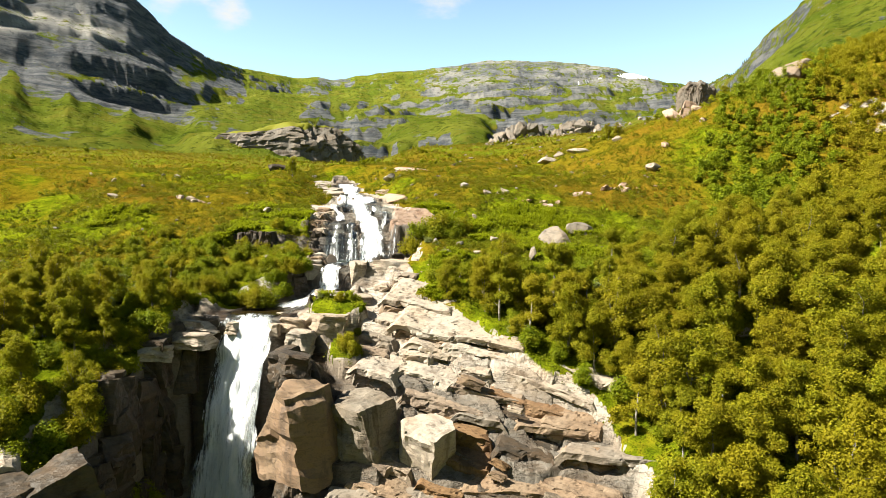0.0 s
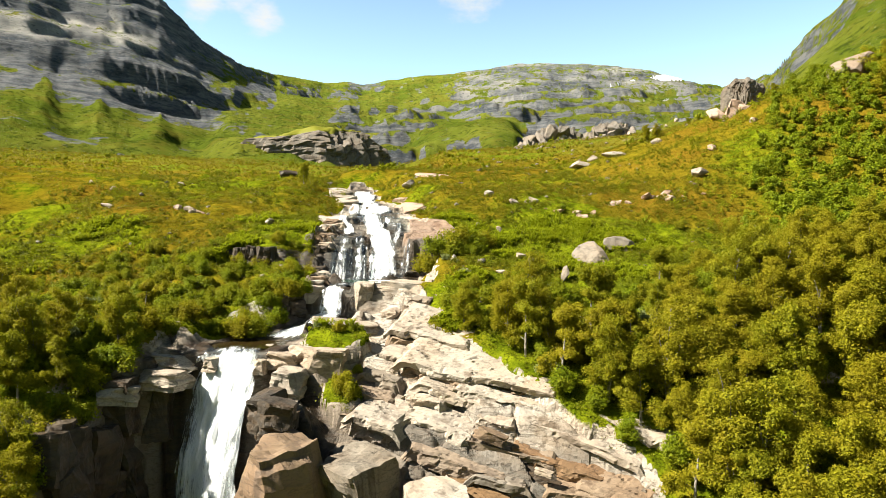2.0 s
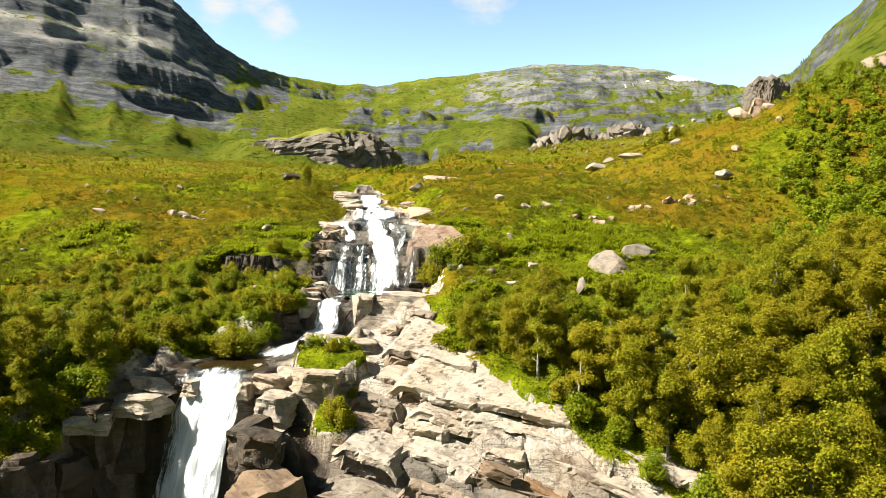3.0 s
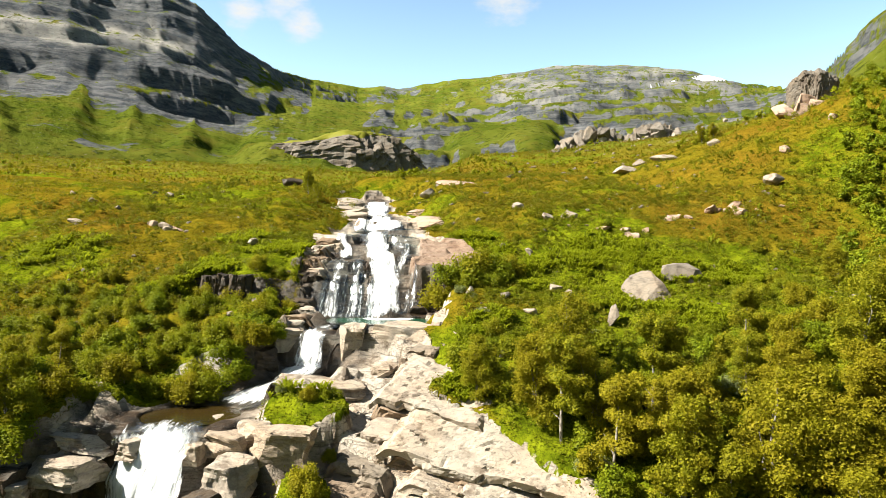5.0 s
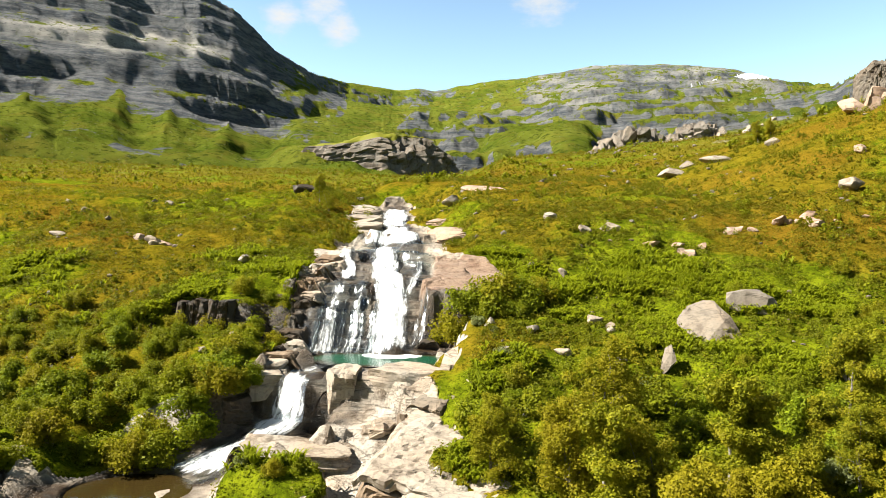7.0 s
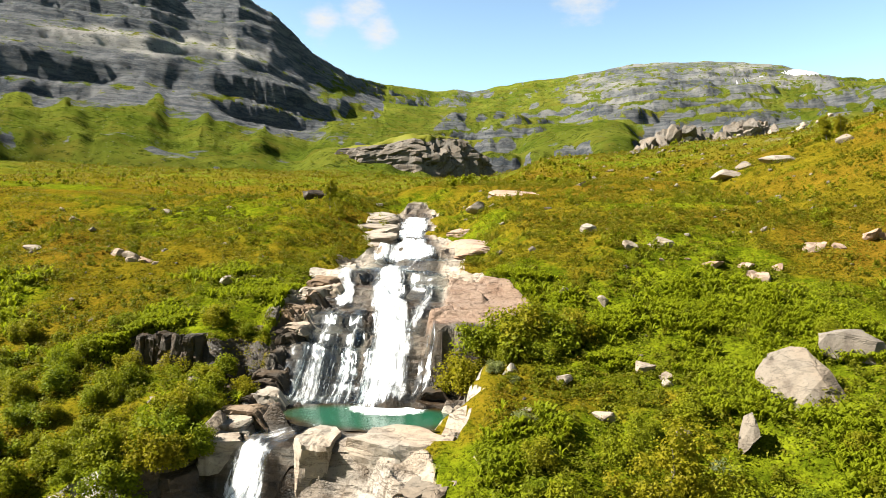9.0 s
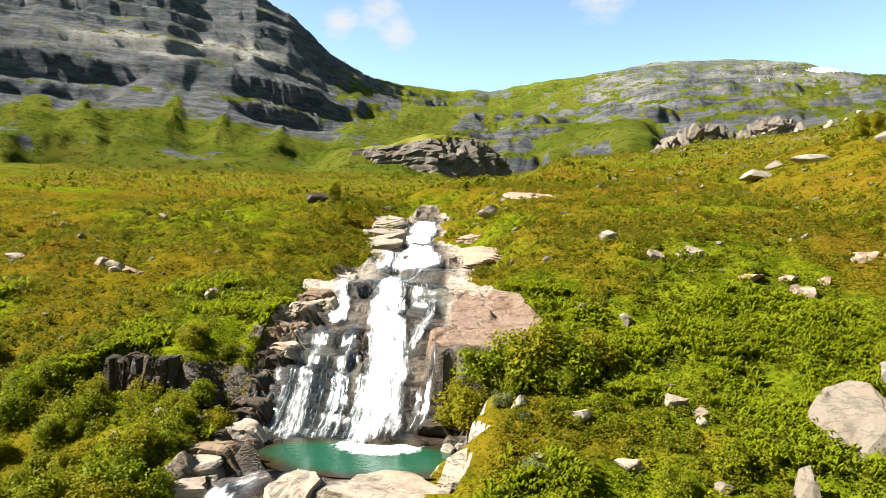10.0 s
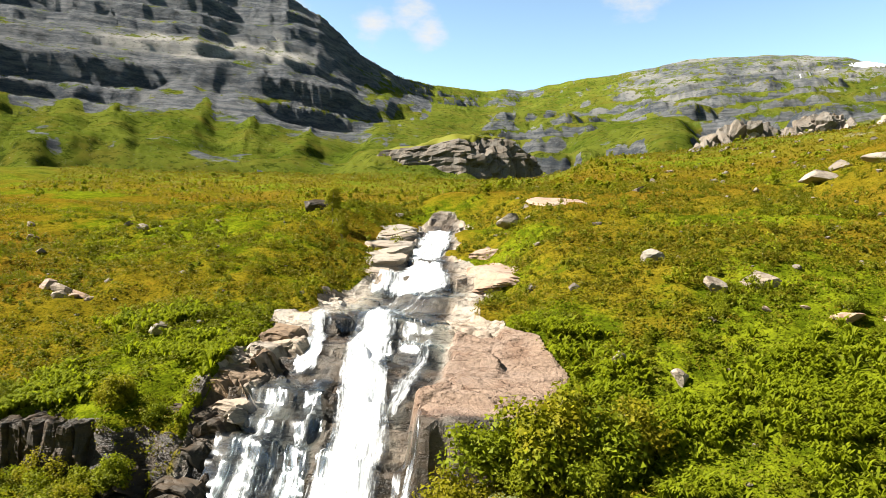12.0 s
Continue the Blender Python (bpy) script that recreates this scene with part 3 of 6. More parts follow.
# ---- mesh helpers ----
def mesh_ob(name, verts, faces, material, smooth=False, attrs=None):
    me = bpy.data.meshes.new(name)
    verts, faces = np.asarray(verts, dtype=np.float32), np.asarray(faces, dtype=np.int32)
    k = faces.shape[1]
    me.vertices.add(len(verts))
    me.vertices.foreach_set("co", verts.ravel())
    me.loops.add(faces.size)
    me.loops.foreach_set("vertex_index", faces.ravel())
    me.polygons.add(len(faces))
    me.polygons.foreach_set("loop_start", np.arange(0, faces.size, k, dtype=np.int32))
    me.polygons.foreach_set("use_smooth", np.full(len(faces), smooth))
    for key, values in (attrs or {}).items():
        me.attributes.new(key, "FLOAT", "POINT").data.foreach_set("value", np.asarray(values, dtype=np.float32).ravel())
    me.update(calc_edges=True)
    me.materials.append(material)
    return new(name, me)


def grid_faces(rows, cols):
    a = (np.arange(rows - 1)[:, None] * cols + np.arange(cols - 1)[None, :]).ravel()
    return np.stack([a, a + 1, a + cols + 1, a + cols], axis=1)


# ---- the ground, one sheet to the skyline ----
def cover(X, Y, Z, rock):
    """What grows or lies where: the shares that the ground's material reads."""
    dxs = np.abs(X - line(STREAM, Y))
    # wetness by the stream, widened at the rapids to paint the bank's shade
    wet_shade = ss(1.0, 0.7, dxs / line([(40, 13), (60, 10), (62, 6), (66, 4.4), (69, 5.5), (73, 6.5), (76, 4.4), (81, 15), (84, 18), (86, 14), (88, 7), (92, 4.5), (100, 3.4), (140, 2)], Y)) * (Y < 150) * rock
    # lower slope: brown stain, with the cliff's shade painted in
    stain_shade = 0.7 * ss(60.5, 55.0, Y + 0.35 * (X - 4) * (X < 4) + 2.0 * fbm(X / 3, Y / 3, 104, 3)) * rock * (Y > 30)
    # the pink slab's front is darkened too: wet wall and the overhang's shade
    wet_shade = np.maximum(1 - pinkish(X, Y), ss(86.2, 85.7, Y)) * np.clip(wet_shade * (0.9 + 0.6 * fbm(X / 1.5, Y / 1.5, 101, 3)), 0, 1)
    wet_shade = np.maximum(wet_shade, stain_shade * ss(-14, -9, X))
    # bluff here, gorge walls last: shade painted in along with wetness
    wet_shade = np.maximum(wet_shade, 0.85 * ss(-19, -21, X) * ss(53, 50, Y) * rock)
    wet_shade = np.maximum(wet_shade, 0.95 * ss(-15.5, -17, X) * ss(-30, -27, X) * ss(78, 80, Y) * ss(88.5, 87, Y))
    wet_shade = np.maximum(wet_shade, 0.62 * ss(-26.8, -25.6, X) * ss(-12, -14, X) * ss(62, 61, Y) * ss(38, 42, Y))
    heath = 0.42 + 0.95 * fbm(X / 11, Y / 11, 102, 3) + 0.30 * ss(88, 104, Y) * ss(150, 125, Y) - 0.35 * ss(80, 60, Y)
    heath = heath + 0.30 * ss(125, 150, Y) * ss(420, 220, Y)
    heath = heath + 0.35 * ss(1.0, 0.3, np.hypot((X - 5) / 6, (Y - 79) / 3.5))
    return wet_shade, heath


def far_cover(X, Y, Z, steep):
    r = np.hypot(X, Y)
    far = ss(190, 420, r)
    bare = ss(0.95, 1.5, steep) * (1 - far) + ss(0.95, 1.7, steep) * far
    az = np.degrees(np.arctan2(X, np.maximum(Y, 1)))
    high = Z / np.maximum(r, 1)
    bare = np.maximum(bare, far * ss(0.245, 0.262, high) * ss(-17, -22, az) * 0.66)
    bare = np.maximum(bare, far * ss(0.195, 0.225, high) * ss(-6, 2, az) * ss(20, 14, az) * 0.60)
    bare = np.maximum(bare, far * 0.12 * ss(0.14, 0.17, high) * ss(-20, -14, az) * ss(20, 14, az))
    band = fbm(az / 1.7 + 0.8 * fbm(az / 1.1, high * 40, 181, 2), high * 52, 180, 4)
    bare = np.maximum(bare, far * 0.85 * ss(0.12, 0.30, band) * ss(0.125, 0.15, high) * ss(-12, -17, az) * ss(0.265, 0.24, high))
    bare = np.maximum(bare, far * 0.62 * ss(0.16, 0.34, band) * ss(0.13, 0.15, high) * ss(-17, -12, az))
    q = ridge_share(az, r)
    west = ss(-15, -23, az)
    bare = bare * (1 - far * west * ss(0.70, 0.62, q)) + far * west * ss(0.50, 0.62, q) * ss(0.72, 0.66, q) * 0.75 * ss(0.08, -0.08, buttress(az, q, r))
    bare = np.maximum(bare, (0.62 + 0.3 * ss(0.4, 1.2, steep)) * far * west * ss(0.67, 0.72, q + 0.03 * fbm(az / 1.5, r / 60, 183, 3)))
    bare = np.maximum(bare, 0.66 * far * ss(-13, -16, az) * ss(0.30, 0.36, q + 0.05 * fbm(az / 2.5, q * 9, 184, 3)) * ss(0.47, 0.41, q + 0.05 * fbm(az / 2.5, q * 9, 184, 3)) * ss(0.05, 0.40, fbm(az / 2.2, q * 16, 185, 4)))
    bare = bare * (1 - 0.42 * far * ss(19, 22, az))
    snow = far * np.maximum(ss(1.0, 0.5, np.hypot((az - 15.7) / 2.1, (high - 0.2285 + 0.0016 * (az - 15.7)) / 0.0050)), ss(1.0, 0.5, np.hypot((az - 12.0) / 1.7, (high - 0.2235) / 0.0022)))
    return far, bare, snow


def mountains():
    """The valley head and the ridges round it, in fine rows."""
    deg = np.concatenate([np.arange(-58, -51, 0.5), np.arange(-51, 35, 0.15), np.arange(35, 52.4, 0.5)])
    az = np.radians(deg)
    r = [262.0]
    while r[-1] < 2350:
        r.append(r[-1] * 1.0056)
    A, R = np.meshgrid(az, np.array(r))
    X, Y = R * np.sin(A), R * np.cos(A)
    Z, rock = land(X, Y)
    zr, za = np.gradient(Z, axis=0) / np.gradient(R, axis=0), np.gradient(Z, axis=1) / (R * np.gradient(az)[None, :])
    far, bare, snow = far_cover(X, Y, Z, np.hypot(zr, za))
    wet_shade, heath = cover(X, Y, Z, rock)
    high, deg = Z / R, np.degrees(A)
    pale = ss(0.258, 0.265, high + 0.01 * fbm(deg / 3, high * 90, 165, 3)) * ss(0.287, 0.279, high + 0.01 * fbm(deg / 3 + 9, high * 90, 166, 3)) * ss(-41, -38, deg) * ss(-24, -26, deg) * (1 - 0.5 * ss(0.1, 0.3, fbm(deg / 1.2, high * 60, 167, 3)))
    pale = np.maximum(pale, 0.6 * ss(0.17, 0.21, high) * ss(-8, -2, deg) * ss(20, 14, deg) * ss(-0.2, 0.3, fbm(deg / 3, high * 120, 168, 3)))
    Z = Z - 2.5 * ss(285, 262, R)
    f = grid_faces(len(r), len(az))[:, ::-1]
    ob = mesh_ob("mountains", np.stack([X, Y, Z], -1).reshape(-1, 3), f, GROUND, True, {"rock": rock, "wet_shade": wet_shade * 0, "far": far, "heath": heath, "bare": bare, "snow": snow, "pale": pale})
    return tagged(ob, "green mountain slopes with grey rock benches, cliffs and snow patches", "mountains", kind="structure")


def ground_sheet():
    dense = np.arange(-24, 14.01, 0.28)
    side = np.cumsum(0.28 * 1.036 ** np.arange(1, 70))
    cols = np.concatenate([(-24 - side)[::-1], dense, 14 + side])
    rows = list(np.concatenate([np.arange(-300, 20, 20.0), np.arange(20, 44, 1.0)])) + list(np.arange(44, 98, 0.28))
    y, dy = rows[-1] + 0.28, 0.28
    while y < 2700:
        rows.append(y)
        dy = min(dy * 1.022, 0.0085 * y if y < 330 else 0.05 * y)
        y += dy
    rows = np.array(rows)
    s = np.maximum(1, 1 + (rows - 98) * 0.0146)
    s = np.where(rows < 30, 1 + (30 - rows) * 0.02, s)
    X, Y = cols[None, :] * s[:, None], np.repeat(rows[:, None], len(cols), 1)
    Z, rock = land(X, Y)
    zx = np.gradient(Z, axis=1) / np.maximum(np.gradient(X, axis=1), 1e-6)
    zy = np.gradient(Z, axis=0) / np.maximum(np.gradient(Y, axis=0), 1e-6)
    steep = np.hypot(zx, zy)
    far, bare, snow = far_cover(X, Y, Z, steep)
    wet_shade, heath = cover(X, Y, Z, rock)
    Z = Z - (0.40 * ss(0.38, 0.60, rock) + 1.8 * ss(0.62, 0.95, rock)) * (Y < 98.2) - 6 * ss(300, 360, np.hypot(X, Y)) * (Y > 60)
    co = np.stack([X, Y, Z], axis=-1).reshape(-1, 3)
    ob = mesh_ob("ground", co, grid_faces(len(rows), len(cols)), GROUND, True,
                 {"rock": rock, "wet_shade": wet_shade, "far": far, "heath": heath, "bare": bare, "snow": snow})
    hard = (rock[:-1, :-1] > 0.4).ravel()
    ob.data.polygons.foreach_set("use_smooth", ~hard)
    return tagged(ob, "mountain valley of ochre heath, grass and layered grey bedrock", "ground", kind="structure")


def bedrock_sheet(name, x0, x1, y0, y1, gap, label):
    """Bare layered rock, finer than the ground round it; its border dips under the turf."""
    x, y = np.arange(x0, x1, gap), np.arange(y0, y1, gap)
    X, Y = np.meshgrid(x, y)
    Z, rock = land(X, Y)
    wet_shade, heath = cover(X, Y, Z, rock)
    for _ in range(1 if y0 > 70 else 2):  # worn edges
        wide = np.pad(Z, 1, mode="edge")
        Z = 0.25 * (2 * Z + 0.5 * (wide[:-2, 1:-1] + wide[2:, 1:-1] + wide[1:-1, :-2] + wide[1:-1, 2:]))
    Z = Z - 1.0 * ss(-11, -9, X) * ss(71, 68, Y)
    Z = Z - 0.6 * (1 - ss(0.16, 0.45, rock))
    f = grid_faces(len(y), len(x))
    f = f[(rock.ravel()[f] > 0.18).any(axis=1)]
    keep = np.unique(f)
    index = np.zeros(rock.size, dtype=np.int32)
    index[keep] = np.arange(len(keep))
    co = np.stack([X, Y, Z], axis=-1).reshape(-1, 3)[keep]
    ob = mesh_ob(name, co, index[f], GROUND, False, {"rock": np.maximum(rock, 0.3).ravel()[keep], "wet_shade": wet_shade.ravel()[keep], "far": co[:, 0] * 0, "heath": heath.ravel()[keep], "bare": co[:, 0] * 0, "snow": co[:, 0] * 0, "pink": pinkish(co[:, 0], co[:, 1]) * ss(85.6, 86.1, co[:, 1] - 0.18 * (co[:, 0] + 3))})
    return tagged(ob, label, "rock face", kind="structure")


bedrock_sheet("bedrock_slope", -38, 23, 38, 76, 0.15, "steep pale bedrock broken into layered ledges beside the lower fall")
bedrock_sheet("fall_ledges", -23, 4, 74, 98.4, 0.13, "dark thin-bedded ledges under the upper fall")
def unseen_screen():
    """An unseen slope added behind the path to block low sky light; it closes the horizon there."""
    az = np.radians(np.arange(50, 303, 2.0))
    r = np.array([420.0, 600, 760, 900, 1020, 1120, 1200, 1400])
    h = np.array([-45.0, 20, 120, 235, 330, 400, 430, 380])
    A, R = np.meshgrid(az, r)
    H = np.repeat(h[:, None], len(az), 1) * (1 + 0.25 * fbm(A * 2.5, R / 500, 160, 3))
    X, Y = R * np.sin(A), R * np.cos(A)
    f = grid_faces(len(r), len(az))[:, ::-1]
    one = X * 0
    ob = mesh_ob("unseen_screen_slope", np.stack([X, Y, H], -1).reshape(-1, 3), f, GROUND, True, {"rock": one, "wet_shade": one, "far": one + 1, "heath": one, "bare": one + 0.3, "snow": one})
    return tagged(ob, "unseen slope added behind the path to block low sky light", "mountains", kind="structure")


ground_sheet()
mountains()
unseen_screen()


# ---- water ----
def ribbon(name, path, step=0.3, across=15, parent=None, lift=0.1, drape=True, bulge=0.12):
    """A sheet of running water along (x, y, z, width, foam); draped on the bed, or free where it drops."""
    p = np.array(path, dtype=float)
    d = np.concatenate([[0], np.cumsum(np.linalg.norm(np.diff(p[:, :3], axis=0), axis=1))])
    t = np.linspace(0, d[-1], max(4, int(d[-1] / step)))
    q = np.stack([np.interp(t, d, p[:, i]) for i in range(5)], axis=1)
    k = np.array([0.25, 0.5, 0.25])
    for i in (0, 1, 2, 3):
        q[1:-1, i] = np.convolve(q[:, i], k, "valid")
    way = np.gradient(q[:, :2], axis=0)
    way /= np.maximum(np.linalg.norm(way, axis=1, keepdims=True), 1e-6)
    side = np.stack([-way[:, 1], way[:, 0]], axis=1)
    s = np.linspace(-0.5, 0.5, across)
    wid = q[:, 3:4] * (1 + 0.16 * vnoise(t / 1.3, t * 0 + 2, 7)[:, None] * np.sign(s)[None, :])
    X = q[:, 0:1] + side[:, 0:1] * s[None, :] * wid
    Y = q[:, 1:2] + side[:, 1:2] * s[None, :] * wid
    U, V = s[None, :] * wid, np.repeat(t[:, None], across, 1)
    Z = np.repeat(q[:, 2:3], across, 1)
    if drape:
        Z = land(X, Y)[0] + lift
        under = Z - lift
        pad = 4
        for _ in range(2):
            wide = np.pad(Z, ((pad, pad), (0, 0)), mode="edge")
            Z = sum(wide[i:i + len(Z)] for i in range(2 * pad + 1)) / (2 * pad + 1)
    Z = Z + bulge * fbm(U * 1.5, V * 0.35, 33, 3) + bulge * 0.6 * np.cos(s * np.pi)[None, :]
    if drape:
        Z = np.maximum(Z, under + 0.12)
    Y = Y - (0 if drape else 1) * bulge * 2 * fbm(U * 1.5 + 9, V * 0.3, 35, 3)
    foam = q[:, 4:5] - 0.45 * (np.abs(s)[None, :] * 2) ** 2.5 - 0.25 * ss(0.8, 0, t)[:, None] - 0.25 * ss(d[-1] - 0.8, d[-1], t)[:, None] + 0.15 * fbm(X * 0.9, V * 0.3, 61, 3)
    ob = mesh_ob(name, np.stack([X, Y, Z], -1).reshape(-1, 3), grid_faces(len(t), across), FOAM, True, {"across": U, "along": V, "foam": foam})
    ob.parent = parent
    return ob


def bed(y, dx=0.0):
    return (line(STREAM, y) + dx, y)


def water():
    up = tagged(new("upper_waterfall"), "white waterfall in several strands over dark stepped rock", "waterfall", kind="structure")
    ribbon("main_jet", [(-11.7, 96.5, 0, 2.8, 0.52), (-11.4, 94.6, 0, 2.4, 0.68), (-10.8, 92, 0, 2.2, 0.80), (-9.4, 88, 0, 2.3, 0.80), (-8.6, 85, 0, 2.7, 0.76), (-8.0, 81, 0, 3.3, 0.66)], 0.12, 25, up, 0.38)
    ribbon("strand", [(-15.6, 97, 0, 1.4, 0.42), (-14.9, 95, 0, 1.3, 0.56), (-14.2, 93.2, 0, 1.1, 0.70), (-13.4, 90.4, 0, 1.3, 0.70), (-13.3, 89.4, 0, 1.5, 0.45)], 0.15, 13, up, 0.16)
    ribbon("strand", [(-13.6, 89.2, 0, 1.4, 0.36), (-13.5, 85, 0, 2.0, 0.40), (-12.9, 81.4, 0, 2.2, 0.44)], 0.2, 17, up, 0.12)
    ribbon("strand", [(-11.9, 89.5, 0, 0.9, 0.34), (-11.4, 86, 0, 1.0, 0.40), (-10.8, 81.6, 0, 1.2, 0.42)], 0.2, 11, up, 0.1)
    ribbon("strand", [(-7.8, 93.4, 0, 0.7, 0.50), (-7.6, 91, 0, 0.9, 0.58), (-7.4, 88.6, 0, 1.0, 0.56), (-7.7, 86.4, 0, 1.1, 0.50)], 0.15, 11, up, 0.16)
    ribbon("veil", [(-13.2, 89.0, 0, 3.6, 0.26), (-12.9, 85.5, 0, 4.6, 0.28), (-12.3, 81.4, 0, 5.4, 0.30)], 0.15, 31, up, 0.07, bulge=0.04)
    ribbon("veil", [(-9.6, 95.6, 0, 4.2, 0.30), (-8.6, 93.2, 0, 3.6, 0.36), (-7.9, 90.5, 0, 2.6, 0.34)], 0.15, 19, up, 0.07, bulge=0.03)
    rng = np.random.default_rng(3)
    for k in range(12):
        x0 = -14.8 + 5.2 * rng.random()
        y0 = 85.6 + 3.5 * rng.random()
        drift = 0.7 * rng.random()
        ribbon("strand", [(x0, y0, 0, 0.22, 0.40), (x0 + 0.3 * drift, 0.5 * (y0 + 81.6), 0, 0.45, 0.43), (x0 + drift, 81.5, 0, 0.6, 0.42)], 0.2, 7, up, 0.08, bulge=0.05)
    for x0 in (-6.4, -5.9):
        ribbon("strand", [(x0, 85.6, 0, 0.25, 0.40), (x0 - 0.1, 83.4, 0, 0.4, 0.46), (x0 - 0.2, 81.6, 0, 0.5, 0.42)], 0.2, 7, up, 0.08, bulge=0.05)
    cas = tagged(new("upper_cascade"), "foaming stream stepping down pale rock shelves", "stream", kind="structure")
    ribbon("stream_sheet", [(-12.6, 106.6, 0, 6.6, 0.50), (-12.3, 105, 0, 7.2, 0.37), (-12.2, 101, 0, 7.4, 0.34), (-11.8, 97.5, 0, 6.4, 0.38), (-11.4, 94.6, 0, 5.0, 0.44)], 0.3, 23, cas, 0.07, bulge=0.04)
    ribbon("cascade", [(*bed(114.6), 0, 3.0, 0.70), (*bed(112), 0, 3.6, 0.76), (*bed(108.5), 0, 4.2, 0.84), (*bed(106), 0, 4.6, 0.82), (*bed(104.6), 0, 4.8, 0.55)], 0.25, 21, cas, 0.22)
    ribbon("cascade", [(-16.9, 112, 0, 1.0, 0.6), (-16.2, 109, 0, 1.4, 0.74), (-15.6, 106.4, 0, 1.9, 0.70), (-15.2, 104.8, 0, 2.2, 0.45)], 0.25, 11, cas, 0.18)
    ribbon("cascade", [(*bed(134), 0, 2.6, 0.7), (*bed(128), 0, 3.2, 0.78), (*bed(122), 0, 3.6, 0.80), (*bed(118), 0, 3.4, 0.78), (*bed(114.2), 0, 3.0, 0.66)], 0.3, 17, cas, 0.24)
    low = tagged(new("small_waterfall"), "short white fall from the pool down to the rapids", "waterfall", kind="structure")
    ribbon("outlet", [(-10.2, 77.0, -2.36, 1.6, 0.22), (-11.3, 75.6, -2.40, 2.0, 0.42), (-11.7, 74.4, -2.5, 2.2, 0.62)], 0.2, 13, low, drape=False, bulge=0.02)
    ribbon("fall", [(-11.65, 74.6, -2.45, 2.2, 0.50), (-11.9, 74.0, -2.75, 2.2, 0.66), (-12.1, 73.5, -3.9, 2.3, 0.72), (-12.3, 73.0, -5.05, 2.7, 0.78)], 0.15, 19, low, drape=False, bulge=0.08)
    ribbon("rapids", [(-12.1, 73.7, -4.95, 2.8, 0.82), (-12.6, 72.5, -5.30, 3.2, 0.78), (-13.3, 71.2, -5.75, 2.8, 0.50), (-14.0, 70.0, -6.10, 3.4, 0.76), (-14.9, 68.6, -6.50, 3.8, 0.78), (-15.6, 67.3, -6.78, 3.6, 0.36)], 0.2, 21, low, drape=False, bulge=0.2)
    fall = tagged(new("lower_waterfall"), "tall white waterfall plunging into a dark gorge", "waterfall", kind="structure")
    ribbon("lip", [(-17.4, 64.4, -6.76, 4.4, 0.28), (-17.2, 63.0, -6.80, 4.6, 0.50), (-17.1, 61.8, -6.92, 4.4, 0.66)], 0.2, 19, fall, drape=False, bulge=0.08)
    ribbon("curtain", [(-17.2, 62.0, -6.8, 4.8, 0.62), (-17.3, 61.1, -7.6, 5.2, 0.84), (-17.7, 60.1, -10, 5.6, 0.82), (-18.2, 59.2, -14, 6.0, 0.80), (-18.6, 58.4, -19, 6.3, 0.80), (-18.8, 57.8, -24, 6.8, 0.82)],
           0.25, 25, fall, drape=False, bulge=0.28)
    ribbon("inner_jet", [(-16.2, 62.0, -6.8, 2.0, 0.66), (-16.3, 61.0, -7.6, 2.2, 0.92), (-16.6, 60.1, -10, 2.6, 0.95), (-17.0, 59.2, -14, 2.8, 0.95), (-17.4, 58.4, -19, 3.0, 0.95), (-17.6, 57.9, -24, 3.4, 0.95)],
           0.25, 17, fall, drape=False, bulge=0.2)
    a, r = np.linspace(0, 2 * np.pi, 73)[:-1], np.linspace(0, 1, 26)
    A, R = np.meshgrid(a, r)
    wob = 1 + 0.10 * np.sin(3 * A + 1) + 0.05 * np.sin(7 * A)
    cut = 1 - 0.16 * np.exp(-(((A - 3.75) / 0.35) ** 2))
    X, Y = -8.0 + 6.1 * R * cut * np.cos(A), 79.2 + 2.95 * R * cut * np.sin(A)
    deep, foam = 1 - R**2.2, ss(2.6, 0.4, np.hypot((X + 7.7) / 1.5, Y - 81.0)) + 0.4 * ss(1.6, 0.3, np.hypot((X + 12) / 1.4, Y - 81.4))
    f = []
    for i in range(25):
        for j in range(72):
            f.append((i * 72 + j, i * 72 + (j + 1) % 72, (i + 1) * 72 + (j + 1) % 72, (i + 1) * 72 + j))
    ob = mesh_ob("pool", np.stack([X, Y, X * 0 - 2.38], -1).reshape(-1, 3), f, POOL, True, {"deep": deep, "foam": foam})
    tagged(ob, "clear emerald pool below the fall", "pool", kind="structure")
    X, Y = -17.2 + 3.25 * R * np.cos(A), 65.5 + 2.6 * R * np.sin(A)
    ob = mesh_ob("stream_pool", np.stack([X, Y, X * 0 - 6.86], -1).reshape(-1, 3), f, POOL, True, {"deep": X * 0 + 0.12, "foam": 0.35 * ss(3, 0.5, np.hypot(X + 16.5, Y - 67.5))})
    tagged(ob, "shallow amber stream pool above the lip", "pool", kind="structure")


water()


# ---- rocks ----
def cut_stone(seed, dims, detail=3, cuts=15, rough=0.03):
    """An angular block: a ball shaved flat by random planes, its edges slightly worn."""
    rng = np.random.default_rng(seed)
    bm = bmesh.new()
    bmesh.ops.create_icosphere(bm, subdivisions=detail, radius=1.0)
    co = np.array([v.co[:] for v in bm.verts])
    for k in range(cuts):
        n = rng.normal(size=3) * np.array([1, 1, 0.85])
        n /= np.linalg.norm(n)
        over = np.maximum(co @ n - (0.36 + 0.26 * rng.random()), 0)
        co = co - over[:, None] * n
    co = co / np.abs(co).max(axis=0) * np.asarray(dims) / 2
    big = max(dims)
    for v, p in zip(bm.verts, co):
        q = Vector(p)
        w = noise.fractal(q * (3.0 / big) + Vector((seed * 3.1, 0, 0)), 0.9, 2.1, 4) * rough * big
        v.co = q * (1 + w / max(q.length, 0.1 * big))
    return bm


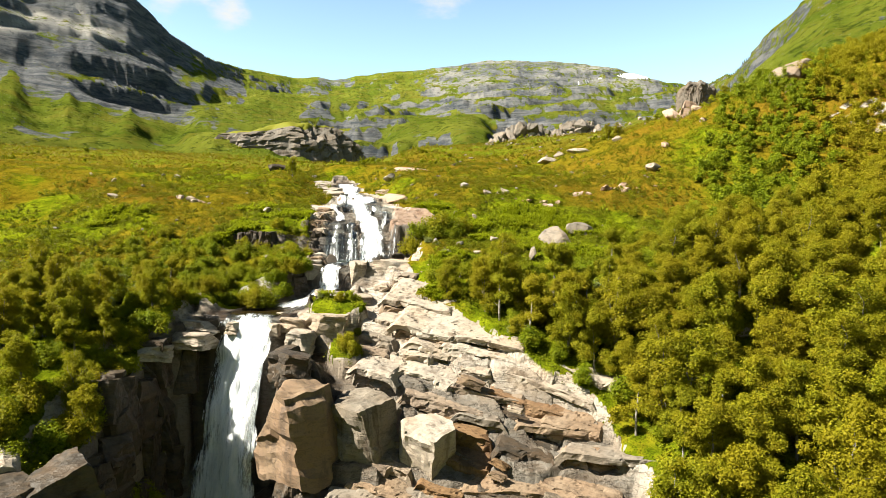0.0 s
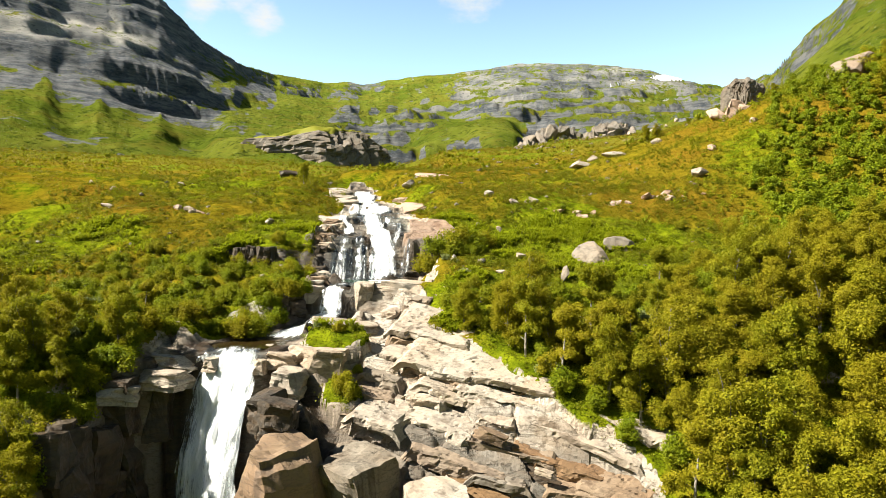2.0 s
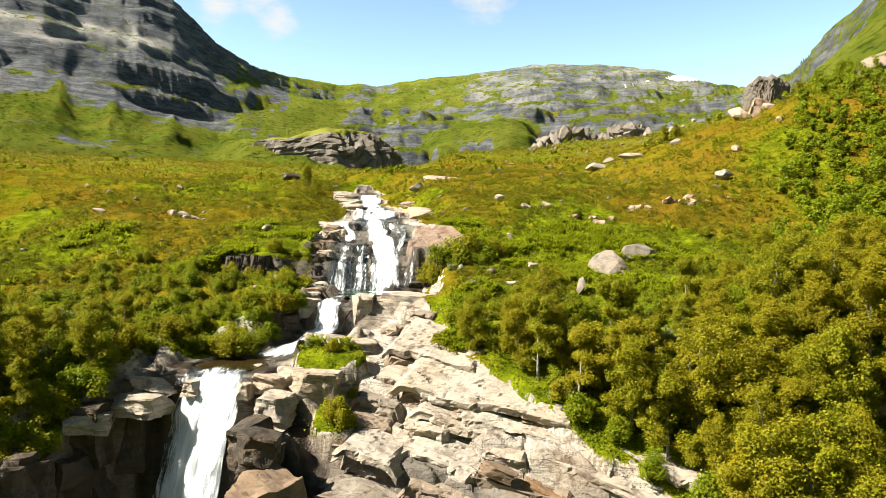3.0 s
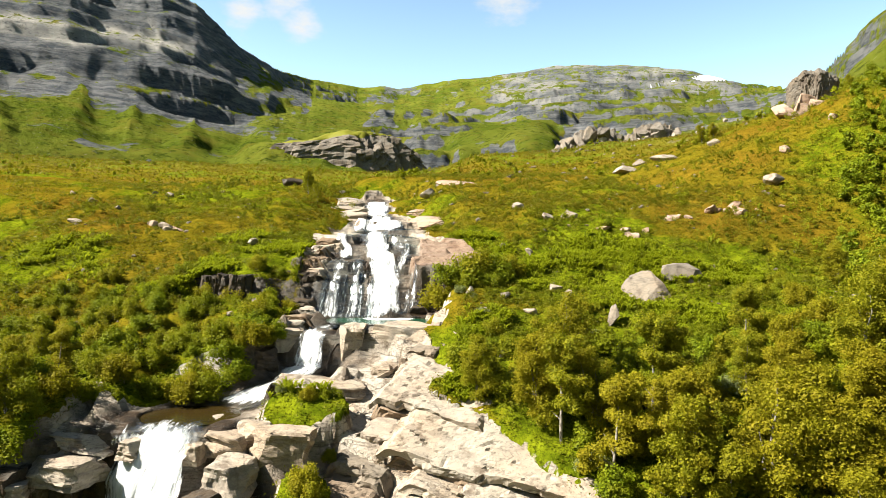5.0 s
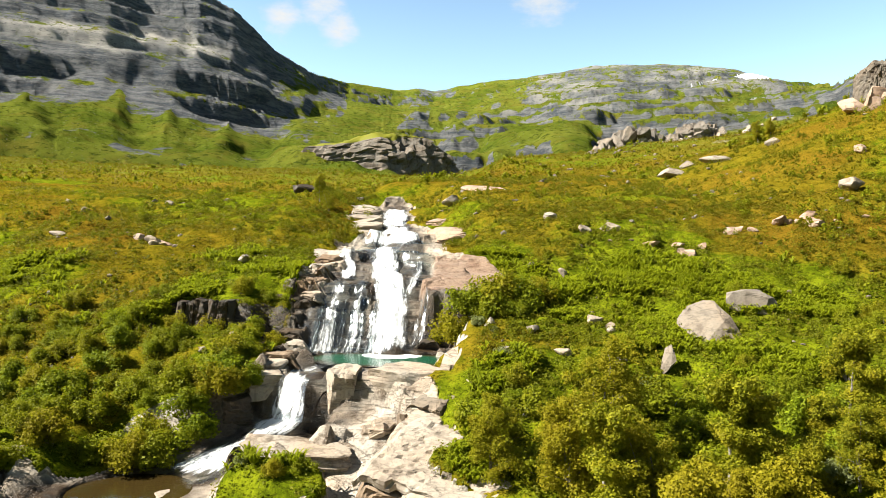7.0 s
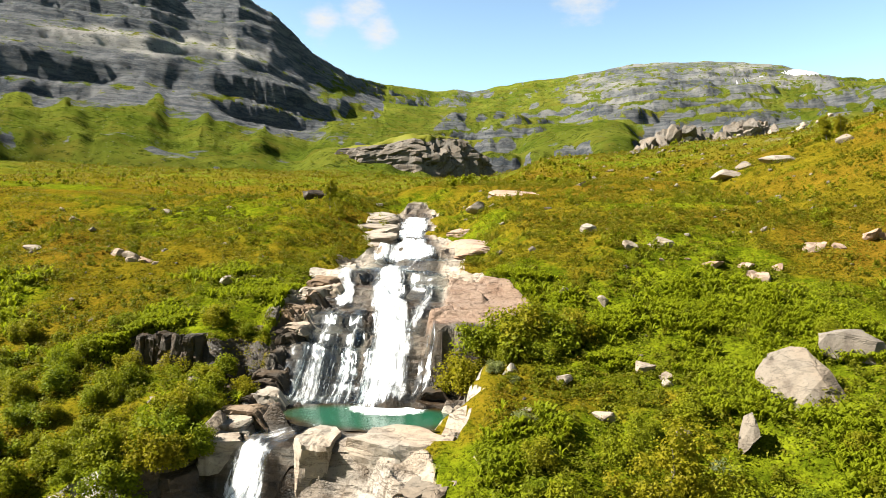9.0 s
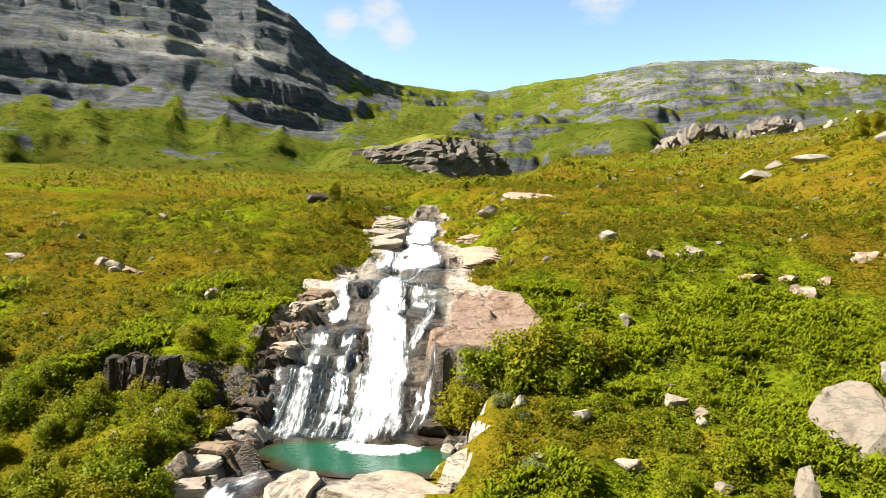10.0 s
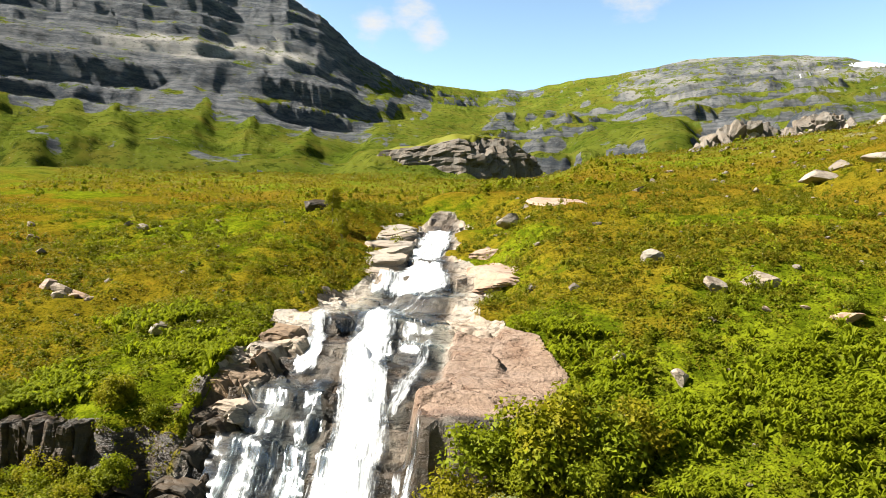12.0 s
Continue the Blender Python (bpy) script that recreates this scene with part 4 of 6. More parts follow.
def part(name, bm, material, parent=None, label="", smooth=False):
    me = bpy.data.meshes.new(name)
    bm.to_mesh(me)
    bm.free()
    me.materials.append(material)
    for p in me.polygons:
        p.use_smooth = smooth
    ob = new(name, me)
    ob.parent = parent
    return tagged(ob, label)


def stone(name, seed, x, y, dims, material, label, turn=0.0, tilt=(0, 0), sink=0.28, z=None, detail=3, group="", cuts=15):
    ob = part(name, cut_stone(seed, dims, detail, cuts), material)
    z = ground_z(x, y) if z is None else z
    ob.matrix_basis = pose(x, y, z + dims[2] * (0.5 - sink), tilt[0], tilt[1], turn)
    return tagged(ob, label, "rock", group)


def crag(name, seed, x, y, z, dims, material, label, turn=0.0, group="", turf=False, jag=0.28):
    """A rock outcrop with a broken cliff front and a rounded top."""
    nu, nv = 120, 34
    u, v = np.meshgrid(np.linspace(0, 2 * np.pi, nu, endpoint=False), np.linspace(-0.35, np.pi / 2, nv))
    cu, su, cv, sv = np.cos(u), np.sin(u), np.cos(v), np.sin(v)
    pw = lambda a, k: np.sign(a) * np.abs(a) ** k
    X, Y, Z = pw(cv, 0.35) * pw(cu, 0.8), pw(cv, 0.35) * pw(su, 0.8), pw(sv, 0.75)
    r1, t1, e1 = cells(u * 5.5 + seed, v * 2.2, seed)
    r2, t2, e2 = cells(u * 15 + seed, v * 6, seed + 5)
    k = 1 + 0.30 * fbm(cu * 1.6 + seed, su * 1.6, seed, 3) + 0.16 * (r1 - 0.5) + 0.07 * (r2 - 0.5) - 0.07 * ss(0.12, 0, e1) - 0.03 * ss(0.12, 0, e2)
    zk = 1 + jag * fbm(X * 2 + seed, Y * 2, seed + 2, 4)
    k = 1 + (k - 1) * ss(np.pi / 2, np.pi / 2 - 0.5, v)
    co = np.stack([X * k * dims[0] / 2, Y * k * dims[1] / 2, Z * np.where(Z > 0, zk, 1) * dims[2]], -1).reshape(-1, 3)
    f = [(i * nu + j, i * nu + (j + 1) % nu, (i + 1) * nu + (j + 1) % nu, (i + 1) * nu + j) for i in range(nv - 1) for j in range(nu)]
    ob = mesh_ob(name, co, f, material)
    ob.matrix_basis = pose(x, y, z, 0, 0, turn)
    if turf:
        first = 25 * nu
        cap = co[first:].copy()
        cap[:, 2] += 0.03 * dims[2] + 0.03 * dims[2] * fbm(cap[:, 0] / 3, cap[:, 1] / 3, seed + 9, 3)
        cap[:nu, 2] -= 0.12 * dims[2]
        g = [tuple(i - first for i in q) for q in f if min(q) >= first]
        mesh_ob("turf", cap, g, TURF, True).parent = ob
    return tagged(ob, label, "rock", group)


def wedge_stone():
    """A split boulder: a long slanting face, a ridge behind it and a broken side."""
    bm = bmesh.new()
    for p in ((-2.5, 0.2, 1.5), (-2.2, 1.4, 2.4), (-1.1, 1.9, 2.9), (-0.2, 1.7, 2.85), (1.1, 0.9, 1.9), (1.0, -0.2, 1.5), (0.2, -1.3, 0.1), (-1.2, -1.0, 0.4), (2.5, 0.4, 0.2), (2.4, -0.4, -0.3),
              (-2.3, -0.2, -1.0), (0.2, -1.4, -1.0), (2.6, -0.2, -1.0), (2.2, 1.8, -1.0), (-2.3, 1.8, -1.0)):
        bm.verts.new(p)
    bmesh.ops.convex_hull(bm, input=bm.verts[:])
    bmesh.ops.triangulate(bm, faces=bm.faces[:])
    for _ in range(3):
        bmesh.ops.subdivide_edges(bm, edges=bm.edges[:], cuts=1, use_grid_fill=True)
    for v in bm.verts:
        w = noise.turbulence_vector(v.co * 0.8, 4, False)
        v.co += Vector(w) * 0.10
        if v.co.z > 0.5 and v.co.x < 0.6:  # the split below the ridge
            d = abs(v.co.y - 0.9 + 0.15 * v.co.x)
            if d < 0.16:
                v.co.z -= 0.22 * (1 - d / 0.16)
    return bm


def rocks():
    pale, meadow = "pale lichen-spotted boulder lying in the heath", "boulders of the meadow"
    ob = part("boulder", wedge_stone(), ROCK_GREY)
    ob.matrix_basis = pose(12.9, 79.4, ground_z(13.2, 79.0) - 0.25, 0, 0, -30) @ Matrix.Scale(0.86, 4)
    tagged(ob, "large pale slanting boulder with a broken dark side, in the heath", "boulder", meadow)
    stone("boulder", 2, 9.9, 76.0, (0.9, 1.3, 2.0), ROCK_GREY, "upright pointed splinter of rock beside the large boulder", 35, (10, 18), 0.2, group=meadow)
    stone("boulder", 3, 16.9, 84.4, (3.8, 2.5, 2.0), ROCK_GREY, "low flat-topped layered grey boulder in the grass", -8, (4, -5), 0.3, group=meadow)
    stone("boulder", 4, 18.9, 83.8, (1.4, 1.0, 0.9), ROCK, pale, 15, (0, 0), 0.3, group=meadow)
    stone("boulder", 5, 6.0, 82.6, (1.3, 1.0, 0.9), ROCK, pale, 40, (8, 0), 0.3, group=meadow)
    stone("boulder", 6, 7.1, 81.9, (1.2, 0.9, 0.8), ROCK, pale, -30, (0, 6), 0.3, group=meadow)
    stone("boulder", 7, 7.0, 80.8, (0.9, 0.7, 0.6), ROCK, pale, 10, (0, 0), 0.3, group=meadow)
    stone("boulder", 8, 10.6, 82.6, (1.1, 0.8, 0.9), ROCK, pale, 60, (0, 12), 0.3, group=meadow)
    stone("boulder", 9, 3.9, 77.3, (1.2, 0.7, 0.6), ROCK, pale, 0, (0, 0), 0.3, group=meadow)
    stone("boulder", 10, 1.9, 80.9, (0.9, 0.7, 0.8), ROCK, pale, 20, (0, 10), 0.3, group=meadow)
    stone("boulder", 11, -0.9, 81.6, (0.8, 0.7, 0.7), ROCK, pale, 70, (0, 0), 0.3, group=meadow)
    stone("boulder", 12, 4.2, 90.2, (0.9, 0.8, 0.9), ROCK, pale, 15, (0, 0), 0.25, group=meadow)
    stone("boulder", 13, 1.7, 91.2, (0.9, 0.8, 0.9), ROCK, pale, 15, (0, 0), 0.25, group=meadow)
    stone("boulder", 14, 6.4, 97.4, (1.5, 1.1, 1.2), ROCK, pale, 0, (0, 0), 0.25, group=meadow)
    stone("boulder", 15, 8.7, 98.6, (2.8, 1.4, 1.2), ROCK, "long low rock in the heath", -10, (0, 0), 0.3, group=meadow)
    stone("boulder", 16, 3.2, 102.4, (1.6, 1.2, 1.1), ROCK, pale, 30, (0, 0), 0.3, group=meadow)
    rng = np.random.default_rng(15)
    k = 300
    for cx, cy, n, text in ((12.6, 94.5, 7, "broken reddish rock showing through the heath"), (22.0, 99.0, 8, "reddish rubble in bare dry soil"), (27.0, 99.8, 7, "reddish rubble in bare dry soil"), (-35.2, 97.2, 4, "flat weathered rock in the heath")):
        for _ in range(n):
            w = 0.7 + 1.6 * rng.random() ** 1.5
            k += 1
            stone("boulder", k, cx + 1.9 * rng.normal(), cy + 0.8 * rng.normal(), (w, w * 0.8, w * 0.5), ROCK_PINK, text, 360 * rng.random(), (14 + 6 * rng.normal(), 6 * rng.normal()), 0.4, detail=2, group=meadow)
    stone("boulder", 20, 33.0, 109.5, (3.2, 2.0, 2.0), ROCK, "pair of grey rocks leaning in the grass", 25, (0, 12), 0.3, group=meadow)
    stone("boulder", 21, 21.8, 146.0, (4.6, 3.0, 2.2), ROCK, "rounded pale boulder on the ridge", 0, (0, 0), 0.3, group=meadow)
    stone("boulder", 22, 29.0, 146.0, (5.6, 2.0, 1.4), ROCK, "long pale rock on the ridge", 6, (0, 0), 0.3, group=meadow)
    stone("boulder", 23, -9.4, 124.2, (2.6, 1.8, 1.8), ROCK, "rounded grey boulder beside the stream", 20, (0, 0), 0.3, group=meadow)
    stone("boulder", 28, -30.7, 126.3, (3.6, 2.4, 2.2), ROCK_WET_SHADE, "dark mossy boulder in the meadow", 15, (0, 0), 0.25, group=meadow)
    for i, (x, y, w) in enumerate([(-47.8, 100.2, 1.8), (-53.0, 111.6, 1.5), (-44.8, 117.0, 1.5), (-43.5, 117.8, 1.0), (-35.6, 97.6, 1.9), (-34.6, 96.6, 1.3), (-23.3, 92.4, 1.7), (-60, 118, 1.4), (-26, 140, 1.6)]):
        stone("boulder", 30 + i, x, y, (w, w * 0.75, w * 0.6), ROCK, "weathered grey stone half sunk in the heath", 37 * i, (6, 0), 0.35, detail=2, group=meadow)
    # the slope above the wood
    stone("boulder", 41, 69.0, 137.0, (14, 8, 7.0), ROCK_STAINED, "huge smooth pale boulder on the wooded slope", 10, (10, -22), 0.45, group="rocks of the slope", cuts=7)
    crag("rock_knoll", 42, 57.6, 157.0, ground_z(57.6, 157) - 0.5, (7.6, 6.6, 5.8), ROCK_DARK, "dark knoll of broken rock on the slope", 20, "rocks of the slope", False, 0.14)
    for i, (x, y, w) in enumerate([(49.0, 147.5, 4.2), (52.5, 148.5, 4.8), (50.8, 145.5, 3.4), (53.5, 146, 2.6), (64, 128, 3.0), (48, 128, 2.0), (39, 121, 1.8)]):
        stone("boulder", 50 + i, x, y, (w, w * 0.8, w * 0.75), ROCK_PINK, "pale boulder in a cluster on the slope", 50 * i, (0, 8), 0.28, group="rocks of the slope")
    # far crags
    # the cliff front's shade is put into the dark rock tint
    crag("rocky_knoll", 61, -97, 430, 41.8, (92, 44, 25), ROCK_DARK, "long rocky knoll with a dark cliff front and grassy top", 4, "", True)
    ridge = "crags of the far ridge"
    for i, (x, y, w, d, h, turn) in enumerate([(34, 356, 18, 12, 8, 15), (66, 354, 16, 10, 5, 10)]):
        crag("crag", 62 + i, x, y, 44 + 0.04 * (x - 30), (w, d, h), ROCK if i % 2 else ROCK_DARK, "jagged pale crag on the far ridge" if i % 2 else "dark broken crag on the far ridge", turn, ridge, False, 0.32)
    rng = np.random.default_rng(5)
    for i in range(16):
        x, y = 28 + 70 * rng.random(), 342 + 7 * rng.normal()
        w = 2.5 + 4.5 * rng.random() ** 2
        stone("boulder", 70 + i, x, y, (w, w * 0.8, w * 0.8), ROCK, "pale block fallen from the far crags", 60 * i, (0, 10), 0.3, detail=2, group="blocks below the crags", cuts=13)
    # stones strewn over the meadow
    kinds = [part("field_stone", cut_stone(200 + i, (1.0, 0.8, 0.62), 2), ROCK_GREY) for i in range(4)]
    for ob in kinds:
        tagged(ob, "small pale stone half buried in the heath", "stone", "stones of the meadow")
    x, y = -50 + 82 * rng.random(260), 76 + 70 * rng.random(260) ** 1.3
    keep = (rocky(x, y) < 0.1) & (np.abs(x - line(STREAM, y)) > 4) & (x < 0.62 * (y - 30))
    x, y = x[keep], y[keep]
    near = len(x)
    fx, fy = -40 + 120 * rng.random(200), 140 + 190 * rng.random(200)
    keep = (np.abs(fx - line(STREAM, fy)) > 5) & (fx < 0.35 * fy) & (rng.random(200) < 0.25 + 0.75 * ss(-10, 30, fx))
    x, y = np.concatenate([x, fx[keep]]), np.concatenate([y, fy[keep]])
    for i, (px, py, pz) in enumerate(zip(x.tolist(), y.tolist(), land(x, y)[0].tolist())):
        ob = kinds[i] if i < 4 else copy_thing(kinds[i % 4], pose(0, 0, 0))
        s = 0.25 + 0.75 * rng.random() ** 2.2 if i < near else 0.7 + 2.0 * rng.random() ** 2.5
        ob.matrix_basis = pose(px, py, pz + 0.08 * s, 12 * rng.normal(), 12 * rng.normal(), 360 * rng.random()) @ Matrix.Scale(s, 4)


rocks()


# ---- bedrock blocks ----
def layered_block(seed, layers=5, n=13):
    """A unit block of bedded rock: stepped layers on its sides, broken corners, a worn uneven top."""
    rng = np.random.default_rng(seed)
    bm = bmesh.new()
    bmesh.ops.create_cube(bm, size=1.0)
    bmesh.ops.subdivide_edges(bm, edges=bm.edges[:], cuts=n, use_grid_fill=True)
    co = np.array([v.co[:] for v in bm.verts])
    shear = rng.normal(size=(2, 2)) * 0.12
    lay = np.clip(((co[:, 2] + 0.5) * layers + 0.35 * np.sin(co[:, 0] * 5 + seed) * 0.6).astype(int), 0, layers)
    step = rng.random((layers + 1, 4)) * 0.13
    sx = np.where(co[:, 0] > 0, step[lay, 0], step[lay, 1])
    sy = np.where(co[:, 1] > 0, step[lay, 2], step[lay, 3])
    x, y, z = co[:, 0] * (1 - 1.6 * sx), co[:, 1] * (1 - 1.6 * sy), co[:, 2].copy()
    x, y = x + shear[0, 0] * y + shear[0, 1] * z, y + shear[1, 0] * x + shear[1, 1] * z
    co = np.stack([x, y, z], 1)
    for k in range(5):
        d = np.array([rng.choice([-1, 1]) * (0.5 + rng.random()), rng.choice([-1, 1]) * (0.5 + rng.random()), 0.5 * rng.normal() + 0.35])
        d /= np.linalg.norm(d)
        over = np.maximum(co @ d - (0.46 + 0.13 * rng.random()), 0)
        co = co - over[:, None] * d
    for v, p in zip(bm.verts, co):
        q = Vector(p)
        w = noise.turbulence_vector(q * 2.6 + Vector((seed * 5.7, 0, 0)), 5, False)
        v.co = q + Vector(w) * 0.055
    return bm


BLOCKS = []
for k in range(8):
    me = bpy.data.meshes.new("block")
    bm = layered_block(k, 3 + k % 4)
    bm.to_mesh(me)
    bm.free()
    BLOCKS.append(me)


def block_meshes(material):
    out = []
    for me in BLOCKS:
        c = me.copy()
        c.materials.append(material)
        out.append(c)
    return out


PINK = block_meshes(ROCK_PINK)
GREY = block_meshes(ROCK_GREY)
DRY, WET_SHADE, BROWN, DARK = block_meshes(ROCK), block_meshes(ROCK_WET_SHADE), block_meshes(ROCK_BROWN), block_meshes(ROCK_DARK)


def block(parent, meshes, i, centre, dims, turn=0.0, tilt=(0, 0)):
    ob = new("block", meshes[i % len(meshes)])
    ob.parent = parent
    ob.matrix_basis = pose(*centre, tilt[0], tilt[1], turn) @ Matrix.Diagonal((*dims, 1))
    return ob


def ledge_slab(seed, long, deep, thick, material, bite, gap=0.2):
    """A ledge of bedded rock along x, its front edge at y = 0 and its top at z = 0: a broken front in courses, a top split by long joints."""
    nx, ny, nz = max(4, int(long / gap)), max(4, int(deep / gap)), max(3, int(thick / (0.8 * gap)))
    x = np.linspace(0, long, nx + 1)
    ring = np.concatenate([np.stack([np.zeros(nz), np.linspace(-thick, 0, nz, endpoint=False)], 1), np.stack([np.linspace(0, deep, ny + 1), np.zeros(ny + 1)], 1)])
    X, Y = np.meshgrid(x, ring[:, 0])
    Z = np.repeat(ring[:, 1:2], nx + 1, 1)
    w = 0.25 * fbm(X / 1.7, Y / 1.7 + Z, seed + 7, 3)
    course = np.floor((Z + 0.10 * X + 0.5 * w) / 0.42)
    r1 = lattice(np.floor(X / 1.5 + 0.6 * course + w), course, seed)
    r2 = lattice(np.floor(X / 3.1 + w + 0.3 * seed), course * 0, seed + 3)
    back = bite * (1.3 * r1 + 2.6 * r2) + bite * 0.9 * fbm(X / 0.8, Z / 0.5, seed + 5, 3)
    notch = ss(0.86, 0.93, lattice(np.floor(X / 0.8 + w), X * 0, seed + 9)) * 1.3 * bite / 0.3 * ss(-0.25 * thick, 0, Z - 0.3)
    front = ss(1.6, 0.0, Y)
    t, tx, e = cells((X + 0.35 * Y + w) / 3.6, (Y + 0.15 * X + w) / 0.75, seed + 11)
    top = (Y > 0) * ss(0, 0.3, Y)
    Z = Z + top * (0.15 * (t - 0.5) + 0.10 * tx - 0.12 * ss(0.08, 0.0, e)) + 0.06 * fbm(X / 0.9, Y / 0.9, seed + 13, 3) + 0.30 * fbm(X / 4.5, Y / 4.5, seed + 15, 2)
    Y = Y + (back + notch) * front
    ends = ss(0.0, 0.9, X + 0.4 * fbm(Y, Z, seed + 17, 2)) * ss(long, long - 0.9, X + 0.4 * fbm(Y, Z, seed + 18, 2))
    Z = Z - (1 - ends) * (0.3 + 0.9 * thick)
    ob = mesh_ob("ledge", np.stack([X, Y, Z], -1).reshape(-1, 3), grid_faces(len(ring), nx + 1), material)
    return ob


def bedrock():
    slope = tagged(new("rock_blocks"), "great angular blocks standing out of the bedrock slope", "rock face", kind="structure")
    rng = np.random.default_rng(77)
    # the great brown block beside the lower fall, and its neighbours
    block(slope, BROWN, 3, (-11.0, 52.8, -14.6), (5.0, 5.0, 7.0), -38, (4, 4))
    block(slope, GREY, 5, (-6.4, 54.2, -15.2), (4.8, 4.6, 5.6), -38, (6, 6))
    block(slope, DRY, 1, (-1.2, 53.6, -16.4), (4.4, 4.2, 4.8), -36, (8, 8))
    # long ledges stepping down the slope: left and right end of the front edge, depth, thickness, tilt up the slope
    for k, (p, q, deep, thick, rise, kind) in enumerate((
            ((-5.2, 62.2, -7.7), (7.6, 59.3, -9.7), 5.6, 2.0, 25, ROCK_STAINED),
            ((-6.4, 66.2, -5.6), (1.2, 63.4, -6.9), 4.8, 1.6, 24, ROCK_GREY),
            ((-3.6, 60.6, -8.9), (4.2, 58.6, -10.9), 2.4, 4.6, 12, ROCK_STAINED),
            ((4.0, 58.4, -10.9), (12.6, 54.8, -13.4), 3.0, 3.8, 14, ROCK_STAINED),
            ((6.6, 60.6, -9.6), (14.6, 54.8, -12.6), 2.6, 2.4, 20, ROCK_GREY),
            ((-1.6, 57.6, -11.9), (6.8, 55.6, -13.3), 2.6, 1.6, 16, ROCK_STAINED),
            ((0.2, 55.0, -13.8), (5.2, 54.1, -14.6), 3.2, 3.0, 10, ROCK_STAINED),
            ((5.0, 54.2, -14.5), (12.4, 53.2, -15.4), 3.2, 1.3, 12, ROCK_GREY),
            ((8.4, 52.0, -15.9), (16.6, 50.2, -16.3), 3.8, 4.8, 6, ROCK_BROWN),
            ((0.6, 50.6, -18.4), (10.4, 49.4, -18.9), 4.4, 1.6, 20, ROCK_GREY),
            ((-9.4, 50.0, -18.9), (0.4, 49.2, -19.3), 4.0, 1.8, 18, ROCK_STAINED),
            ((-8.2, 57.6, -10.6), (-3.8, 56.2, -11.6), 3.4, 2.6, 14, ROCK_GREY))):
        p, q = Vector(p), Vector(q)
        turn, drop = math.degrees(math.atan2(q.y - p.y, q.x - p.x)), math.degrees(math.asin((p.z - q.z) / (q - p).length))
        m, long = pose(*p, 0, drop, turn) @ pose(0, 0, 0, rise), (q - p).length
        # pale cap on a stained body: sunlit top and shaded riser set by colour
        ob = ledge_slab(k, long, deep, min(thick, 0.55), ROCK if p.z > -11 else (ROCK_GREY, ROCK_STAINED)[k % 2], 0.12)
        ob.parent, ob.matrix_basis = slope, m
        if thick > 0.9:
            ob = ledge_slab(k + 40, long, deep, thick, kind, 0.30)
            ob.parent, ob.matrix_basis = slope, m @ Matrix.Translation((0, 0.18, -0.5))
    more = np.random.default_rng(57)
    k = 100
    for py in np.arange(47.0, 72.0, 1.9):
        px, end = float(line([(40, -6.0), (52, -8.5), (57, -9.6), (62, -8.6), (66, -6.4), (72, -5.4)], py)), float(line(ROCK_EDGE, py)) + 0.5
        while px < end - 1.5:
            long = min(3.5 + 5.0 * more.random(), end - px + 1)
            q = py - 0.25 * long
            z0, z1 = (float(line(RIGHT, v)) + 0.30 * max(0.0, w - 12) - 0.5 for v, w in ((py, px), (q, px + long)))
            thick = 0.9 + 1.5 * more.random()
            # lower ledges take browner rock, with the slope's shade put into it
            ob = ledge_slab(k, math.hypot(long, z0 - z1), 3.2, thick, (ROCK, ROCK, ROCK_GREY, ROCK_STAINED)[k % 4] if py > 58 else (ROCK_STAINED, ROCK_BROWN, ROCK_WET_SHADE, ROCK_STAINED, ROCK_GREY)[k % 5], 0.26)
            ob.parent = slope
            ob.matrix_basis = pose(px, py, z0 + 0.45 * more.random(), 0, math.degrees(math.atan2(z0 - z1, long)), -14 + 4 * more.normal()) @ pose(0, 0, 0, 16 + 4 * more.normal())
            px += 0.85 * long
            k += 1
    small = np.random.default_rng(91)
    for k in range(10):
        py = 46.5 + 11.5 * small.random()
        lo, hi = float(line([(40, -6.0), (52, -8.5), (57, -9.4), (63, -7.0)], py)), float(line(ROCK_EDGE, py)) - 1.0
        px = lo + (hi - lo) * small.random()
        w = 0.6 + 1.1 * small.random() ** 1.6
        kind = GREY if small.random() < 0.45 else (DRY if small.random() < 0.35 else BROWN)
        block(slope, kind, int(small.integers(8)), (px, py, ground_z(px, py) - 0.05 * w), (w * 2.1, w * 1.0, w * 0.75), -28 + 14 * small.normal(), (8 + 9 * small.normal(), 12 + 8 * small.normal()))
    # walls of the gorge; their near-black material carries both wetness and shade
    gorge = tagged(new("gorge_wall"), "damp rock walls of the gorge beside the lower fall, with shade put into their dark colour", "rock face", kind="structure")
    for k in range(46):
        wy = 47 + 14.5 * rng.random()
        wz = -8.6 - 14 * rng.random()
        block(gorge, WET_SHADE, int(rng.integers(8)), (-25.4 + 2.2 * max(0.0, wy - 59.5) / 2 + 0.4 * rng.normal(), wy, wz - 0.9 - 0.28 * (61 - wy)), (2.0 + 1.2 * rng.random(), 2.2 + 1.5 * rng.random(), 2.4 + 2.6 * rng.random()), 12 * rng.normal(), (6 * rng.normal(), 6 * rng.normal()))
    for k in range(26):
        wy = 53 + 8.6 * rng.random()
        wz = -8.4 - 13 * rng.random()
        block(gorge, WET_SHADE, int(rng.integers(8)), (-13.0 + 0.14 * (wy - 61) * -1 + 0.4 * rng.normal(), wy, wz), (1.8 + rng.random(), 2.0 + 1.2 * rng.random(), 2.0 + 2 * rng.random()), 12 * rng.normal(), (6 * rng.normal(), 6 * rng.normal()))
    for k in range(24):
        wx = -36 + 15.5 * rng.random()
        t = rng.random()
